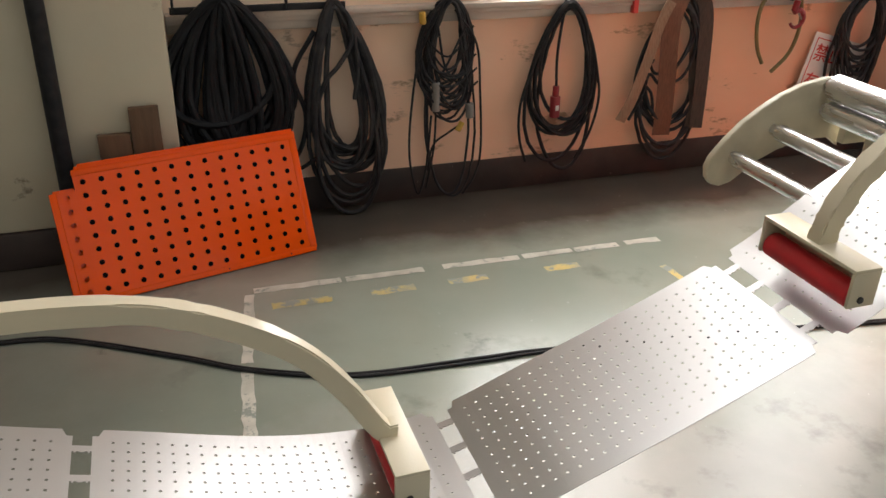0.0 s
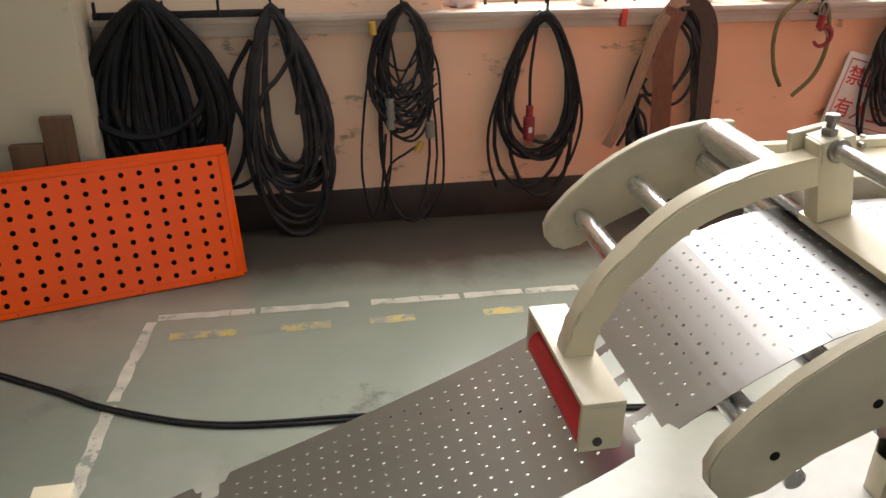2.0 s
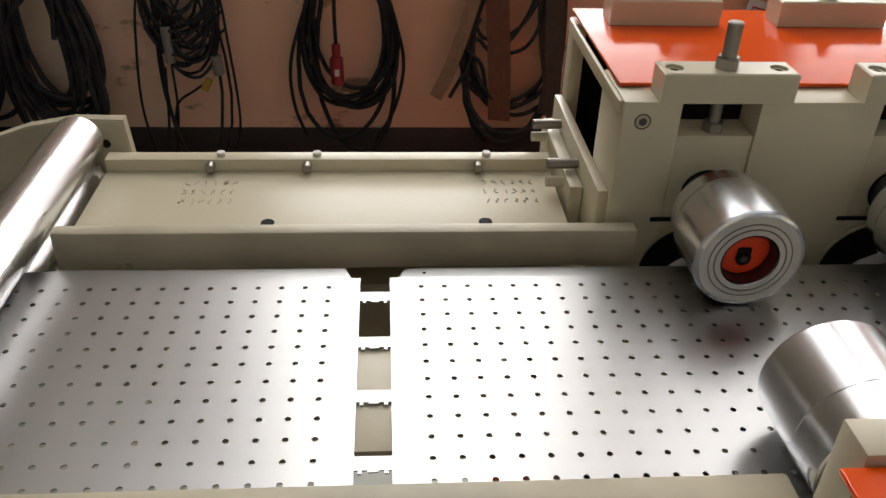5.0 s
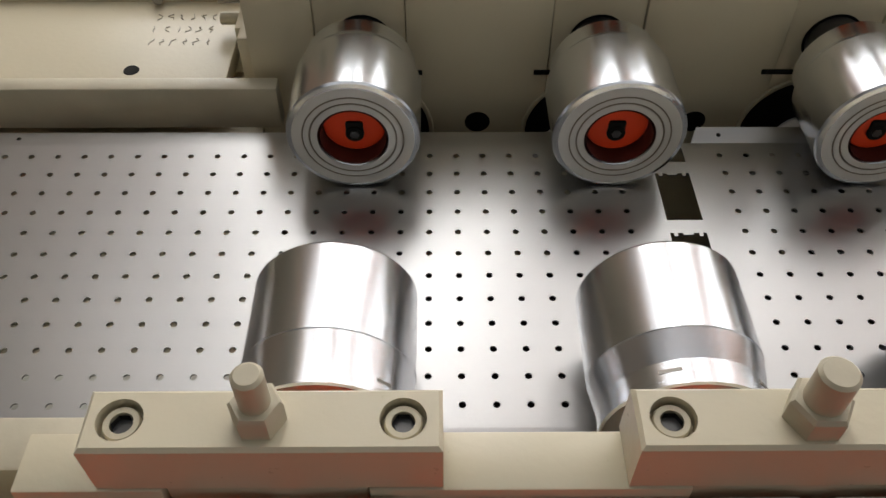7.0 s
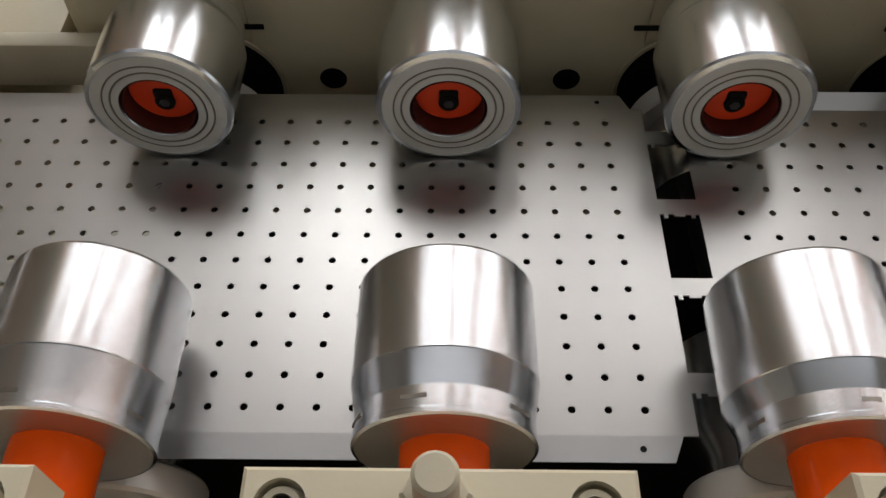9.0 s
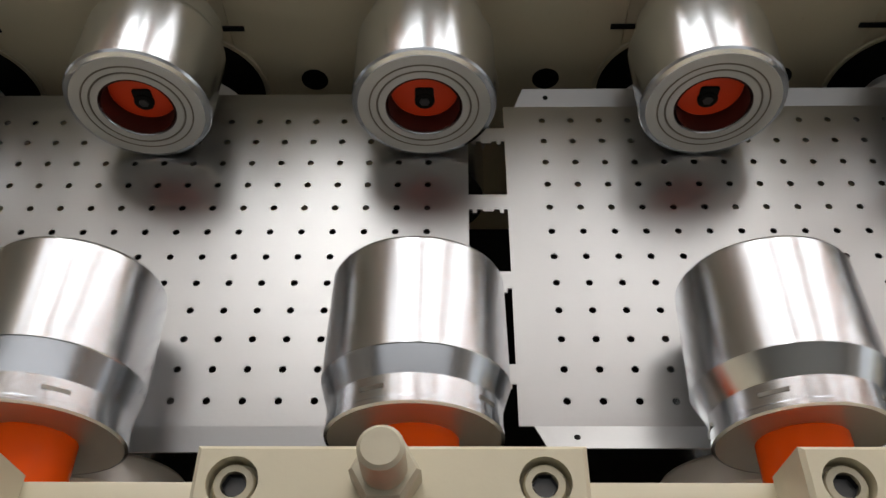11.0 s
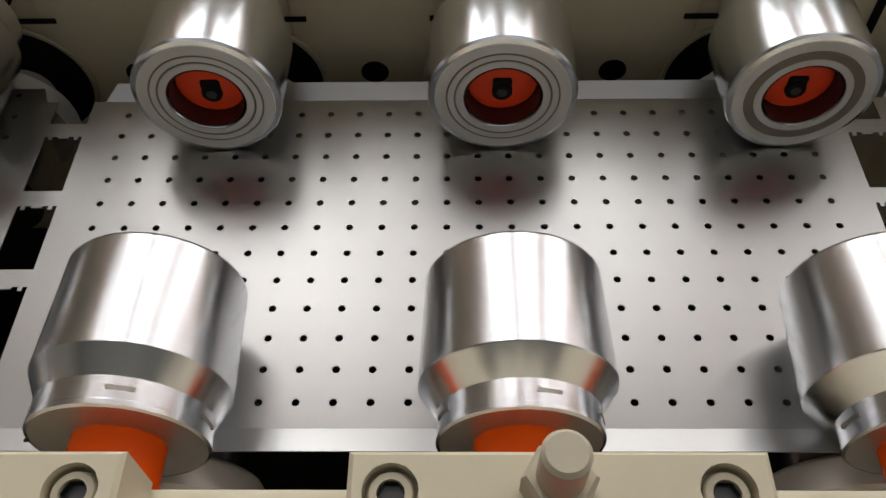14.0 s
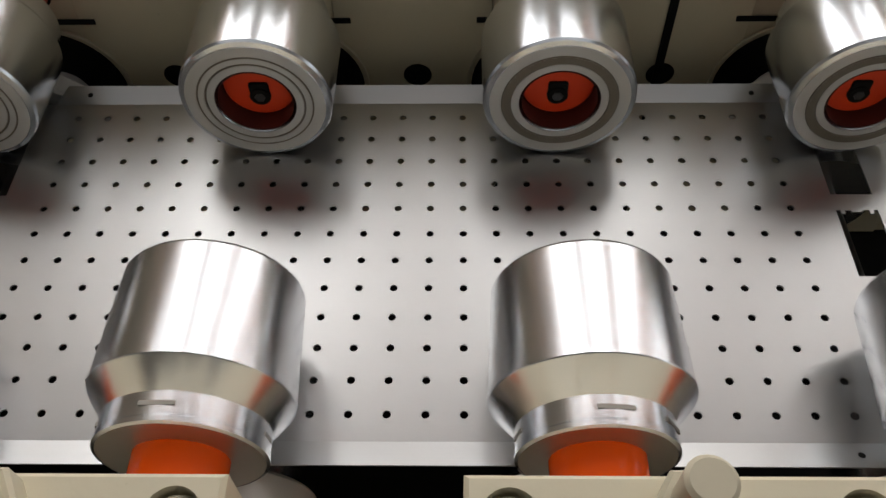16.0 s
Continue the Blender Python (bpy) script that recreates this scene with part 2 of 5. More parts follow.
floor_zone(FLOOR, (0.075, 0.060, 0.048), "Y", 1.36, 1.56, 0.34, 1.8, 0.95)    # darker brown strip along the wall

# ---- mesh tools ----
def part(name, bm, mat, parent=None, label="", smooth=32):
    """Links a bmesh as one mesh object, under a thing or a part if one is given."""
    me = bpy.data.meshes.new(name)
    bmesh.ops.recalc_face_normals(bm, faces=bm.faces[:])
    bm.to_mesh(me)
    bm.free()
    return linked(name, me, mat, parent, label, smooth)


def linked(name, me, mat, parent=None, label="", smooth=32):
    if mat and not me.materials:
        me.materials.append(mat)
    if smooth and not me.get("done"):
        me.polygons.foreach_set("use_smooth", [True] * len(me.polygons))
        me.set_sharp_from_angle(angle=radians(smooth))
        me["done"] = 1
    ob = new(name, me)
    if parent is not None:
        ob.parent = parent
    return tagged(ob, label)


def thing(name, label, category, group="", at=None):
    ob = tagged(new(name), label, category, group)
    ob.empty_display_size = 0.05
    if at is not None:
        ob.matrix_basis = at
    return ob


def box(x0, x1, y0, y1, z0, z1, bevel=0.0015, bm=None, m=None):
    bm2 = bmesh.new()
    bmesh.ops.create_cube(bm2, size=1)
    for v in bm2.verts:
        v.co = Vector(((x0 + x1) / 2 + v.co.x * (x1 - x0), (y0 + y1) / 2 + v.co.y * (y1 - y0), (z0 + z1) / 2 + v.co.z * (z1 - z0)))
    if bevel:
        bmesh.ops.bevel(bm2, geom=bm2.edges[:], offset=bevel, segments=2, affect="EDGES", profile=0.5)
    return merged(bm2, bm, m)


def merged(bm2, bm=None, m=None):
    if m is not None:
        bm2.transform(m)
    if bm is None:
        return bm2
    me = bpy.data.meshes.new("tmp")
    bm2.to_mesh(me)
    bm2.free()
    bm.from_mesh(me)
    bpy.data.meshes.remove(me)
    return bm


def lathe(profile, seg=48, bm=None, m=None):
    """A solid turned round the y axis: profile rows of (y, radius)."""
    bm2 = bmesh.new()
    rings = []
    for y, r in profile:
        if r < 1e-6:
            rings.append([bm2.verts.new((0, y, 0))])
        else:
            rings.append([bm2.verts.new((r * math.cos(2 * math.pi * k / seg), y, r * math.sin(2 * math.pi * k / seg))) for k in range(seg)])
    for a, b in zip(rings, rings[1:]):
        for k in range(seg):
            j = (k + 1) % seg
            if len(a) == 1 and len(b) == 1:
                continue
            if len(a) == 1:
                bm2.faces.new((a[0], b[j], b[k]))
            elif len(b) == 1:
                bm2.faces.new((a[k], a[j], b[0]))
            else:
                bm2.faces.new((a[k], a[j], b[j], b[k]))
    return merged(bm2, bm, m)


def rod(p0, p1, r, seg=20, bm=None, bevel=0.0):
    """A round bar from p0 to p1."""
    p0, p1 = Vector(p0), Vector(p1)
    n = (p1 - p0).length
    c = bevel or min(r, n) * 0.12
    m = Matrix.Translation(p0) @ Vector((0, 1, 0)).rotation_difference(p1 - p0).to_matrix().to_4x4()
    return lathe([(0, 0), (0, r - c), (c, r), (n - c, r), (n, r - c), (n, 0)], seg, bm, m)


def hexagon(at, r, h, bm=None, axis=(0, 0, 1)):
    m = Matrix.Translation(at) @ Vector((0, 1, 0)).rotation_difference(Vector(axis)).to_matrix().to_4x4()
    return lathe([(0, 0), (0, r), (h * 0.85, r), (h, r * 0.88), (h, 0)], 6, bm, m)


def tube(points, r, seg=8, bm=None, closed=False):
    """A cable: a round section swept along points."""
    bm2 = bmesh.new()
    pts = [Vector(p) for p in points]
    n = len(pts)
    rings = []
    side = None
    for i, p in enumerate(pts):
        a = pts[(i - 1) % n] if closed or i > 0 else p
        b = pts[(i + 1) % n] if closed or i < n - 1 else p
        t = (b - a).normalized()
        if side is None:
            side = t.orthogonal().normalized()
        side = (side - t * side.dot(t)).normalized()
        up = t.cross(side)
        rings.append([bm2.verts.new(p + r * (math.cos(2 * math.pi * k / seg) * side + math.sin(2 * math.pi * k / seg) * up)) for k in range(seg)])
    for i in range(n if closed else n - 1):
        a, b = rings[i], rings[(i + 1) % n]
        for k in range(seg):
            bm2.faces.new((a[k], a[(k + 1) % seg], b[(k + 1) % seg], b[k]))
    if not closed:
        bm2.faces.new(rings[0])
        bm2.faces.new(rings[-1][::-1])
    return merged(bm2, bm)


def smoothed(points, steps=8):
    """A Catmull-Rom line through points."""
    p = [Vector(q) for q in points]
    p = [2 * p[0] - p[1]] + p + [2 * p[-1] - p[-2]]
    out = []
    for i in range(1, len(p) - 2):
        for k in range(steps):
            t = k / steps
            out.append(0.5 * (2 * p[i] + (p[i + 1] - p[i - 1]) * t + (2 * p[i - 1] - 5 * p[i] + 4 * p[i + 1] - p[i + 2]) * t * t + (3 * p[i] - p[i - 1] - 3 * p[i + 1] + p[i + 2]) * t ** 3))
    return out + [p[-2]]


def plate(outline, y0, y1, bevel=0.0015):
    """A flat plate: an outline of (x, z) between two y planes."""
    bm = bmesh.new()
    f = bm.faces.new([bm.verts.new((x, y0, z)) for x, z in outline])
    r = bmesh.ops.extrude_face_region(bm, geom=[f])
    bmesh.ops.translate(bm, verts=[v for v in r["geom"] if isinstance(v, bmesh.types.BMVert)], vec=(0, y1 - y0, 0))
    if bevel:
        bmesh.ops.bevel(bm, geom=[e for e in bm.edges if abs(e.verts[0].co.y - e.verts[1].co.y) < 1e-6], offset=bevel, segments=2, affect="EDGES")
    return bm


# ---- hall ----
X0, X1, Y0, TOP = -5.0, 7.0, -5.0, 5.6
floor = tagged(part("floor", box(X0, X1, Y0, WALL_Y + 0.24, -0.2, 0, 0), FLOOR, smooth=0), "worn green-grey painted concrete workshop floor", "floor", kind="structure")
# Roof left open under the added rooflight.
RX0, RX1, RY0, RY1 = ROOFLIGHT
bm = box(X0, X1, Y0, RY0, TOP, TOP + 0.1, 0)
box(X0, X1, RY1, WALL_Y + 0.24, TOP, TOP + 0.1, 0, bm)
box(X0, RX0, RY0, RY1, TOP, TOP + 0.1, 0, bm)
box(RX1, X1, RY0, RY1, TOP, TOP + 0.1, 0, bm)
for k in range(1, 8):
    x = RX0 + (RX1 - RX0) * k / 8
    box(x - 0.03, x + 0.03, RY0, RY1, TOP - 0.02, TOP + 0.03, 0, bm)
ceiling = tagged(part("ceiling", bm, CEIL, smooth=0), "grey workshop roof with a long opening added for fill light", "ceiling", kind="structure")
bm = box(X0, X1, WALL_Y, WALL_Y + 0.24, 0, SILL_Z, 0)
# Wall left open for the added high light.
box(X0, HIGH_BAY[0], WALL_Y, WALL_Y + 0.24, SILL_Z, TOP, 0, bm)
box(HIGH_BAY[1], BAYS[0][0], WALL_Y, WALL_Y + 0.24, SILL_Z, TOP, 0, bm)
box(*HIGH_BAY, WALL_Y, WALL_Y + 0.24, SILL_Z, HIGH_SILL, 0, bm)
box(*HIGH_BAY, WALL_Y, WALL_Y + 0.24, HEAD_Z, TOP, 0, bm)
for (a, b), (c, d) in zip(BAYS, BAYS[1:] + [(X1, X1)]):
    box(b, c, WALL_Y, WALL_Y + 0.24, SILL_Z, TOP, 0, bm)
    box(a, b, WALL_Y, WALL_Y + 0.24, HEAD_Z, TOP, 0, bm)
wall_north = tagged(part("wall_north", bm, WALL, smooth=0), "stained peach-painted plaster wall with windows over a ledge", "wall", kind="structure")
bm = box(X0, -0.8, Y0 - 0.2, Y0, 0, TOP, 0)
box(5.2, X1, Y0 - 0.2, Y0, 0, TOP, 0, bm)
box(-0.8, 5.2, Y0 - 0.2, Y0, 4.3, TOP, 0, bm)
box(-0.8, 5.2, Y0 - 0.2, Y0, 0, 0.5, 0, bm)
for (_, b), (c, _) in zip(SOUTH_BAYS, SOUTH_BAYS[1:]):
    box(b, c, Y0 - 0.2, Y0 + 0.14, 0.5, 4.3, 0, bm)
for a, b in SOUTH_BAYS:
    box(a, b, Y0 + 0.12, Y0 + 0.14, 2.15, 2.45, 0, bm)
    box((a + b) / 2 - 0.05, (a + b) / 2 + 0.05, Y0 + 0.141, Y0 + 0.16, 0.5, 4.3, 0, bm)
tagged(part("wall_south", bm, WALL_GREY, smooth=0), "dusty grey plaster wall with tall barred windows", "wall", kind="structure")
bm = box(X1, X1 + 0.2, Y0, -3.3, 0, TOP, 0)
box(X1, X1 + 0.2, 0.3, WALL_Y + 0.24, 0, TOP, 0, bm)
box(X1, X1 + 0.2, -3.3, 0.3, 0, 0.8, 0, bm)
box(X1, X1 + 0.2, -3.3, 0.3, 3.2, TOP, 0, bm)
tagged(part("wall_east", bm, WALL_GREY, smooth=0), "dusty grey plaster wall with a window opening", "wall", kind="structure")
tagged(part("wall_west", box(X0 - 0.2, X0, Y0, WALL_Y + 0.24, 0, TOP, 0), WALL_GREY, smooth=0), "plain dusty grey plaster wall", "wall", kind="structure")
tagged(part("baseboard", box(-1.79, X1, WALL_Y - 0.006, WALL_Y, 0.002, 0.132, 0.001), DADO), "chipped dark brown painted skirting band", "baseboard", kind="structure")
# ledge in three steps under the windows
bm = box(-1.79, X1, WALL_Y - 0.030, WALL_Y, 0.672, 0.700, 0.003)
box(-1.79, X1, WALL_Y - 0.040, WALL_Y, 0.7005, 0.716, 0.003, bm)
box(-1.79, X1, WALL_Y - 0.052, WALL_Y, 0.7165, 0.7345, 0.004, bm)
tagged(part("trim", bm, material("ledge_paint", (0.58, 0.48, 0.40), 0.6, second=(0.36, 0.30, 0.25), scale=5, amount=0.7, bump=0.15, spots=(0.20, 0.15, 0.12), spot_scale=8, spot_at=0.66)),
       "stepped plaster ledge under the windows, grimy and chipped", "trim", kind="structure")
tagged(part("trim", box(-0.128, -0.108, WALL_Y - 0.0535, WALL_Y - 0.03, 0.673, 0.733, 0.001), RED_INK), "red paint mark on the ledge", "trim", kind="structure")
# pillar
tagged(part("pillar", box(-2.75, -1.795, 1.66, WALL_Y - 0.002, 0.125, TOP, 0.012), WALL_CREAM), "chipped cream plaster pillar", "pillar", kind="structure")
tagged(part("baseboard", box(-2.76, -1.79, 1.652, WALL_Y - 0.002, 0.002, 0.124, 0.004), DADO), "dark brown painted base of the pillar", "baseboard", kind="structure")
pipe = thing("pipe", "black steel pipe standing against the pillar", "pipe")
part("tube", rod((-2.135, 1.615, 0), (-2.120, 1.632, 2.4), 0.026), RUBBER, pipe)

# windows
for w, (a, b) in enumerate(BAYS):
    win = tagged(new(f"window_{w + 1}"), "barred workshop window full of white daylight", "window", kind="structure")
    f = 0.045
    bm = box(a, b, WALL_Y + 0.10, WALL_Y + 0.14, SILL_Z, SILL_Z + f, 0.003)
    box(a, b, WALL_Y + 0.10, WALL_Y + 0.14, HEAD_Z - f, HEAD_Z, 0.003, bm)
    for x in (a, (a + b) / 2 - f / 2, b - f):
        box(x, x + f, WALL_Y + 0.101, WALL_Y + 0.139, SILL_Z, HEAD_Z, 0.003, bm)
    part("window_frame", bm, ALU, win)
    for k in range(int((b - a) / 0.105)):
        x = a + 0.05 + k * 0.105
        part("bar", rod((x, WALL_Y + 0.06, SILL_Z), (x, WALL_Y + 0.06, HEAD_Z), 0.006, 8), RUBBER_DUSTY, win)
    for z in (SILL_Z + 0.25, SILL_Z + 0.8, SILL_Z + 1.35, SILL_Z + 2.4, SILL_Z + 3.4):
        part("crossbar", box(a, b, WALL_Y + 0.054, WALL_Y + 0.0665, z, z + 0.02, 0.001), RUBBER_DUSTY, win)


# floor markings: worn paint in broken lengths
def stripe(x0, y0, x1, y1, w, mat, label, seed):
    rnd = random.Random(seed)
    bm = bmesh.new()
    d = Vector((x1 - x0, y1 - y0, 0))
    n = max(2, int(d.length / 0.03))
    s = Vector((-d.y, d.x, 0)).normalized() * w / 2
    rows = []
    for k in range(n + 1):
        p = Vector((x0, y0, 0.0015)) + d * k / n
        rows.append((bm.verts.new(p + s * rnd.uniform(0.75, 1.1)), bm.verts.new(p - s * rnd.uniform(0.75, 1.1))))
    for a, b in zip(rows, rows[1:]):
        bm.faces.new((a[0], b[0], b[1], a[1]))
    return tagged(part("floor_line", bm, mat, smooth=0), label, "floor marking", kind="structure")


for k, (a, b) in enumerate(((-1.64, -1.37), (-1.355, -1.10), (-1.035, -0.77), (-0.755, -0.575), (-0.565, -0.40), (-0.37, -0.24))):
    stripe(a, 1.310 - 0.022 * (a + 1.66), b, 1.310 - 0.022 * (b + 1.66), 0.034, LINE, "worn white painted floor line", 10 + k)
stripe(-1.655, 1.29, -1.705, 0.93, 0.032, LINE, "worn white painted floor line running to the strip", 30)
stripe(-1.707, 0.915, -1.80, 0.02, 0.036, LINE, "worn white painted floor line under the strip", 31)
for k, (a, b) in enumerate(((-1.60, -1.42), (-1.30, -1.16), (-1.05, -0.92), (-0.72, -0.60))):
    stripe(a, 1.205 - 0.02 * (a + 1.6), b, 1.205 - 0.02 * (b + 1.6), 0.040, YELLOW_LINE, "faded yellow floor marking", 40 + k)
stripe(-0.335, 1.10, -0.322, 0.965, 0.030, YELLOW_LINE, "faded yellow floor marking", 44)


# ---- perforated strip ----
PITCH, LENGTH, COL, ROW = 0.530, 0.505, 0.01965, 0.01935
FIRST, ROW0, ROWS, COLS = 0.0266, 0.034, 12, 24
Y_FAR, Y_NEAR, LIP, THICK = 0.0475, -0.1935, 0.0145, 0.0010


def joined_mesh(name, v, f, mat):
    me = bpy.data.meshes.new(name)
    me.from_pydata(v, [], f)
    bm = bmesh.new()
    bm.from_mesh(me)
    bmesh.ops.remove_doubles(bm, verts=bm.verts[:], dist=1e-6)
    bm.to_mesh(me)
    bm.free()
    me.materials.append(mat)
    return me


def hole_cell(v, f, x0, x1, y0, y1, cx, cy, r):
    n = 16
    top, base = 0.0, -THICK
    start = len(v)
    for z in (top, base):
        for ring in (0, 1):
            for k in range(n):
                c, s = math.cos(2 * math.pi * k / n), math.sin(2 * math.pi * k / n)
                if ring:
                    v.append((cx + r * c, cy + r * s, z))
                else:
                    q = max(abs(c), abs(s))
                    c, s = c / q, s / q
                    v.append((cx + c * (x1 - cx if c > 0 else cx - x0), cy + s * (y1 - cy if s > 0 else cy - y0), z))
    for k in range(n):
        j = (k + 1) % n
        o, i, ob_, ib = start, start + n, start + 2 * n, start + 3 * n
        f.append((o + k, o + j, i + j, i + k))
        f.append((ob_ + j, ob_ + k, ib + k, ib + j))
        f.append((i + k, i + j, ib + j, ib + k))


def slab(v, f, quad, closed=(1, 1, 1, 1)):
    """A flat quad of the sheet's thickness, corners in order."""
    s = len(v)
    v.extend((x, y, z) for x, y, z in quad)
    v.extend((x, y, z - THICK) for x, y, z in quad)
    f.append((s, s + 1, s + 2, s + 3))
    f.append((s + 7, s + 6, s + 5, s + 4))
    for k in range(4):
        if closed[k]:
            j = (k + 1) % 4
            f.append((s + j, s + k, s + 4 + k, s + 4 + j))


def sheet_columns(cols, x_from, x_to, bend):
    """Sheet with hole columns between two x, local x along the strip, and lips bent down by some degrees."""
    v, f = [], []
    c, s = math.cos(radians(bend)), math.sin(radians(bend))
    for k in cols:
        cx = FIRST + k * COL
        a = x_from if k == cols[0] else cx - COL / 2
        b = x_to if k == cols[-1] else cx + COL / 2
        if k == 0:
            slab(v, f, [(a, Y_NEAR, 0), (cx - COL / 2, Y_NEAR, 0), (cx - COL / 2, Y_FAR, 0), (a, Y_FAR, 0)])
            a = cx - COL / 2
        if k == COLS - 1:
            slab(v, f, [(cx + COL / 2, Y_NEAR, 0), (b, Y_NEAR, 0), (b, Y_FAR, 0), (cx + COL / 2, Y_FAR, 0)])
            b = cx + COL / 2
        for r in range(ROWS):
            cy = ROW0 - r * ROW
            hole_cell(v, f, a, b, cy - ROW / 2 if r < ROWS - 1 else Y_NEAR, cy + ROW / 2 if r else Y_FAR, cx, cy, 0.0022)
    e0 = x_from + (0.008 if cols[0] == 0 else 0)
    e1 = x_to - (0.008 if cols[-1] == COLS - 1 else 0)
    g0 = e0 + (0.006 if cols[0] == 0 else 0)
    g1 = e1 - (0.006 if cols[-1] == COLS - 1 else 0)
    slab(v, f, [(e0, Y_FAR, 0), (e1, Y_FAR, 0), (g1, Y_FAR + LIP * c, -LIP * s), (g0, Y_FAR + LIP * c, -LIP * s)])
    slab(v, f, [(g0, Y_NEAR - LIP * c, -LIP * s), (g1, Y_NEAR - LIP * c, -LIP * s), (e1, Y_NEAR, 0), (e0, Y_NEAR, 0)])
    return joined_mesh("perforated_sheet", v, f, SHEET)


def tab_mesh():
    """A small bridge that holds two panels together across the slot, y from its middle."""
    v, f = [], []
    slab(v, f, [(LENGTH, -0.0050, 0), (PITCH, -0.0050, 0), (PITCH, 0.0072, 0), (LENGTH, 0.0072, 0)])
    for x in (LENGTH + 0.0026, PITCH - 0.0052):
        slab(v, f, [(x, -0.0078, 0), (x + 0.0026, -0.0078, 0), (x + 0.0026, -0.0050, 0), (x, -0.0050, 0)])
    slab(v, f, [(LENGTH + 0.009, -0.0066, 0), (PITCH - 0.009, -0.0066, 0), (PITCH - 0.009, -0.0050, 0), (LENGTH + 0.009, -0.0050, 0)])
    return joined_mesh("bridge_tab", v, f, SHEET)


TAB, TAB_YS = tab_mesh(), (0.0195, -0.040, -0.1005, -0.1635)
SHEET_Z = 0.824
# where the strip hangs: from the press, down in a loop, up over the guide and level into the rolls
PROFILE = [(-3.2, 0.82), (-2.8, 0.755), (-2.45, 0.665), (-2.1, 0.555), (-1.93, 0.505), (-1.75, 0.452), (-1.60, 0.430), (-1.48, 0.442), (-1.35, 0.490), (-1.2, 0.548), (-1.05, 0.612),
           (-0.95, 0.660), (-0.88, 0.704), (-0.80, 0.758), (-0.72, 0.800), (-0.64, 0.820), (-0.56, SHEET_Z), (-0.48, SHEET_Z)]
LINE_PTS = [(p.x, p.z) for p in smoothed([(x, 0, z) for x, z in PROFILE], 12)]
ARC = [-0.48]
for (xa, za), (xb, zb) in zip(LINE_PTS[::-1], LINE_PTS[-2::-1]):
    ARC.append(ARC[-1] - math.hypot(xb - xa, zb - za))
ARC = ARC[::-1]


def on_strip(s):
    """The pose on the strip's line at the running length s; s is x on the level run."""
    if s >= -0.48:
        return s, SHEET_Z, 0.0
    x, x2 = (float(np.interp(q, ARC, [p[0] for p in LINE_PTS])) for q in (s, s + 0.012))
    z, z2 = (float(np.interp(q, ARC, [p[1] for p in LINE_PTS])) for q in (s, s + 0.012))
    return x, z, -math.degrees(math.atan2(z2 - z, x2 - x))


FEED = [(0, -0.489), (3.65, -0.2955), (3.85, -0.2900), (7.1, -0.2900), (7.35, -0.2885), (7.5, -0.2815), (8.0, -0.2510), (8.2, -0.2392), (10.2, -0.1200), (10.4, -0.1175), (11.0, -0.1170), (11.15, -0.1150), (11.45, -0.1030),
        (11.6, -0.0990), (12.0, -0.0982), (13.55, -0.0980), (13.75, -0.0965), (14.0, -0.0870), (14.5, -0.0575), (15.0, -0.0280), (15.5, 0.0015), (16.0, 0.0310)]
FEED_TIMES = sorted({t for t, _ in FEED} | {k / 2 for k in range(33)})


def fed(t):
    return float(np.interp(t, [a for a, _ in FEED], [b for _, b in FEED]))


STRIP_PARTS = []   # object, running length from the strip's mark
LEVEL_PANELS = []
COLUMN_MESH = [sheet_columns([k], 0 if k == 0 else FIRST + (k - 0.5) * COL, LENGTH if k == COLS - 1 else FIRST + (k + 0.5) * COL, 0) for k in range(COLS)]
for k in range(-5, 0):
    panel = thing("perforated_panel", "grey galvanised perforated panel of the hanging strip", "metal panel", "panels of the strip")
    for c in range(COLS):
        ob = linked("panel_section", COLUMN_MESH[c], None, panel, smooth=0)
        STRIP_PARTS.append((ob, k * PITCH, FIRST + c * COL, 0.0))
    for y in TAB_YS:
        ob = linked("bridge_tab", TAB, None, panel, smooth=0)
        STRIP_PARTS.append((ob, k * PITCH, LENGTH + 0.012, y))
for k in range(0, 4):
    label = "grey galvanised perforated panel with lightly bent edges between rolls" if k else "grey galvanised perforated panel entering the rolls, edges flat"
    panel = thing("perforated_panel", label, "metal panel", "panels of the strip")
    linked("perforated_sheet", sheet_columns(list(range(COLS)), 0, LENGTH, (3, -16, -28, -36)[k]), None, panel, smooth=0)
    for y in TAB_YS:
        linked("bridge_tab", TAB, None, panel, smooth=0).location = (0, y, 0)
    bend = radians((3, -16, -28, -36)[k])
    for x in (0.030, LENGTH - 0.030):
        for side, y in ((1, Y_FAR), (-1, Y_NEAR)):
            m = Matrix.Translation((x, y + side * 0.5 * LIP * math.cos(bend), -0.5 * LIP * math.sin(bend) + 0.0003)) @ Matrix.Rotation(-side * bend, 4, "X") @ Matrix.Rotation(radians(90), 4, "X")
            part("lip_hole", lathe([(0.0, 0.0), (0.0, 0.0016), (-0.0002, 0.0018)], 12, None, m), BLACK, panel, "small dark hole in the bent edge")
    LEVEL_PANELS.append((panel, k * PITCH))


# ---- forming rolls ----
STAND, AXIS_Z, STANDS = 0.18, 0.870, 8
R_ROLL = AXIS_Z - SHEET_Z
TURNING = []   # roll, x, y, z, radius, sense


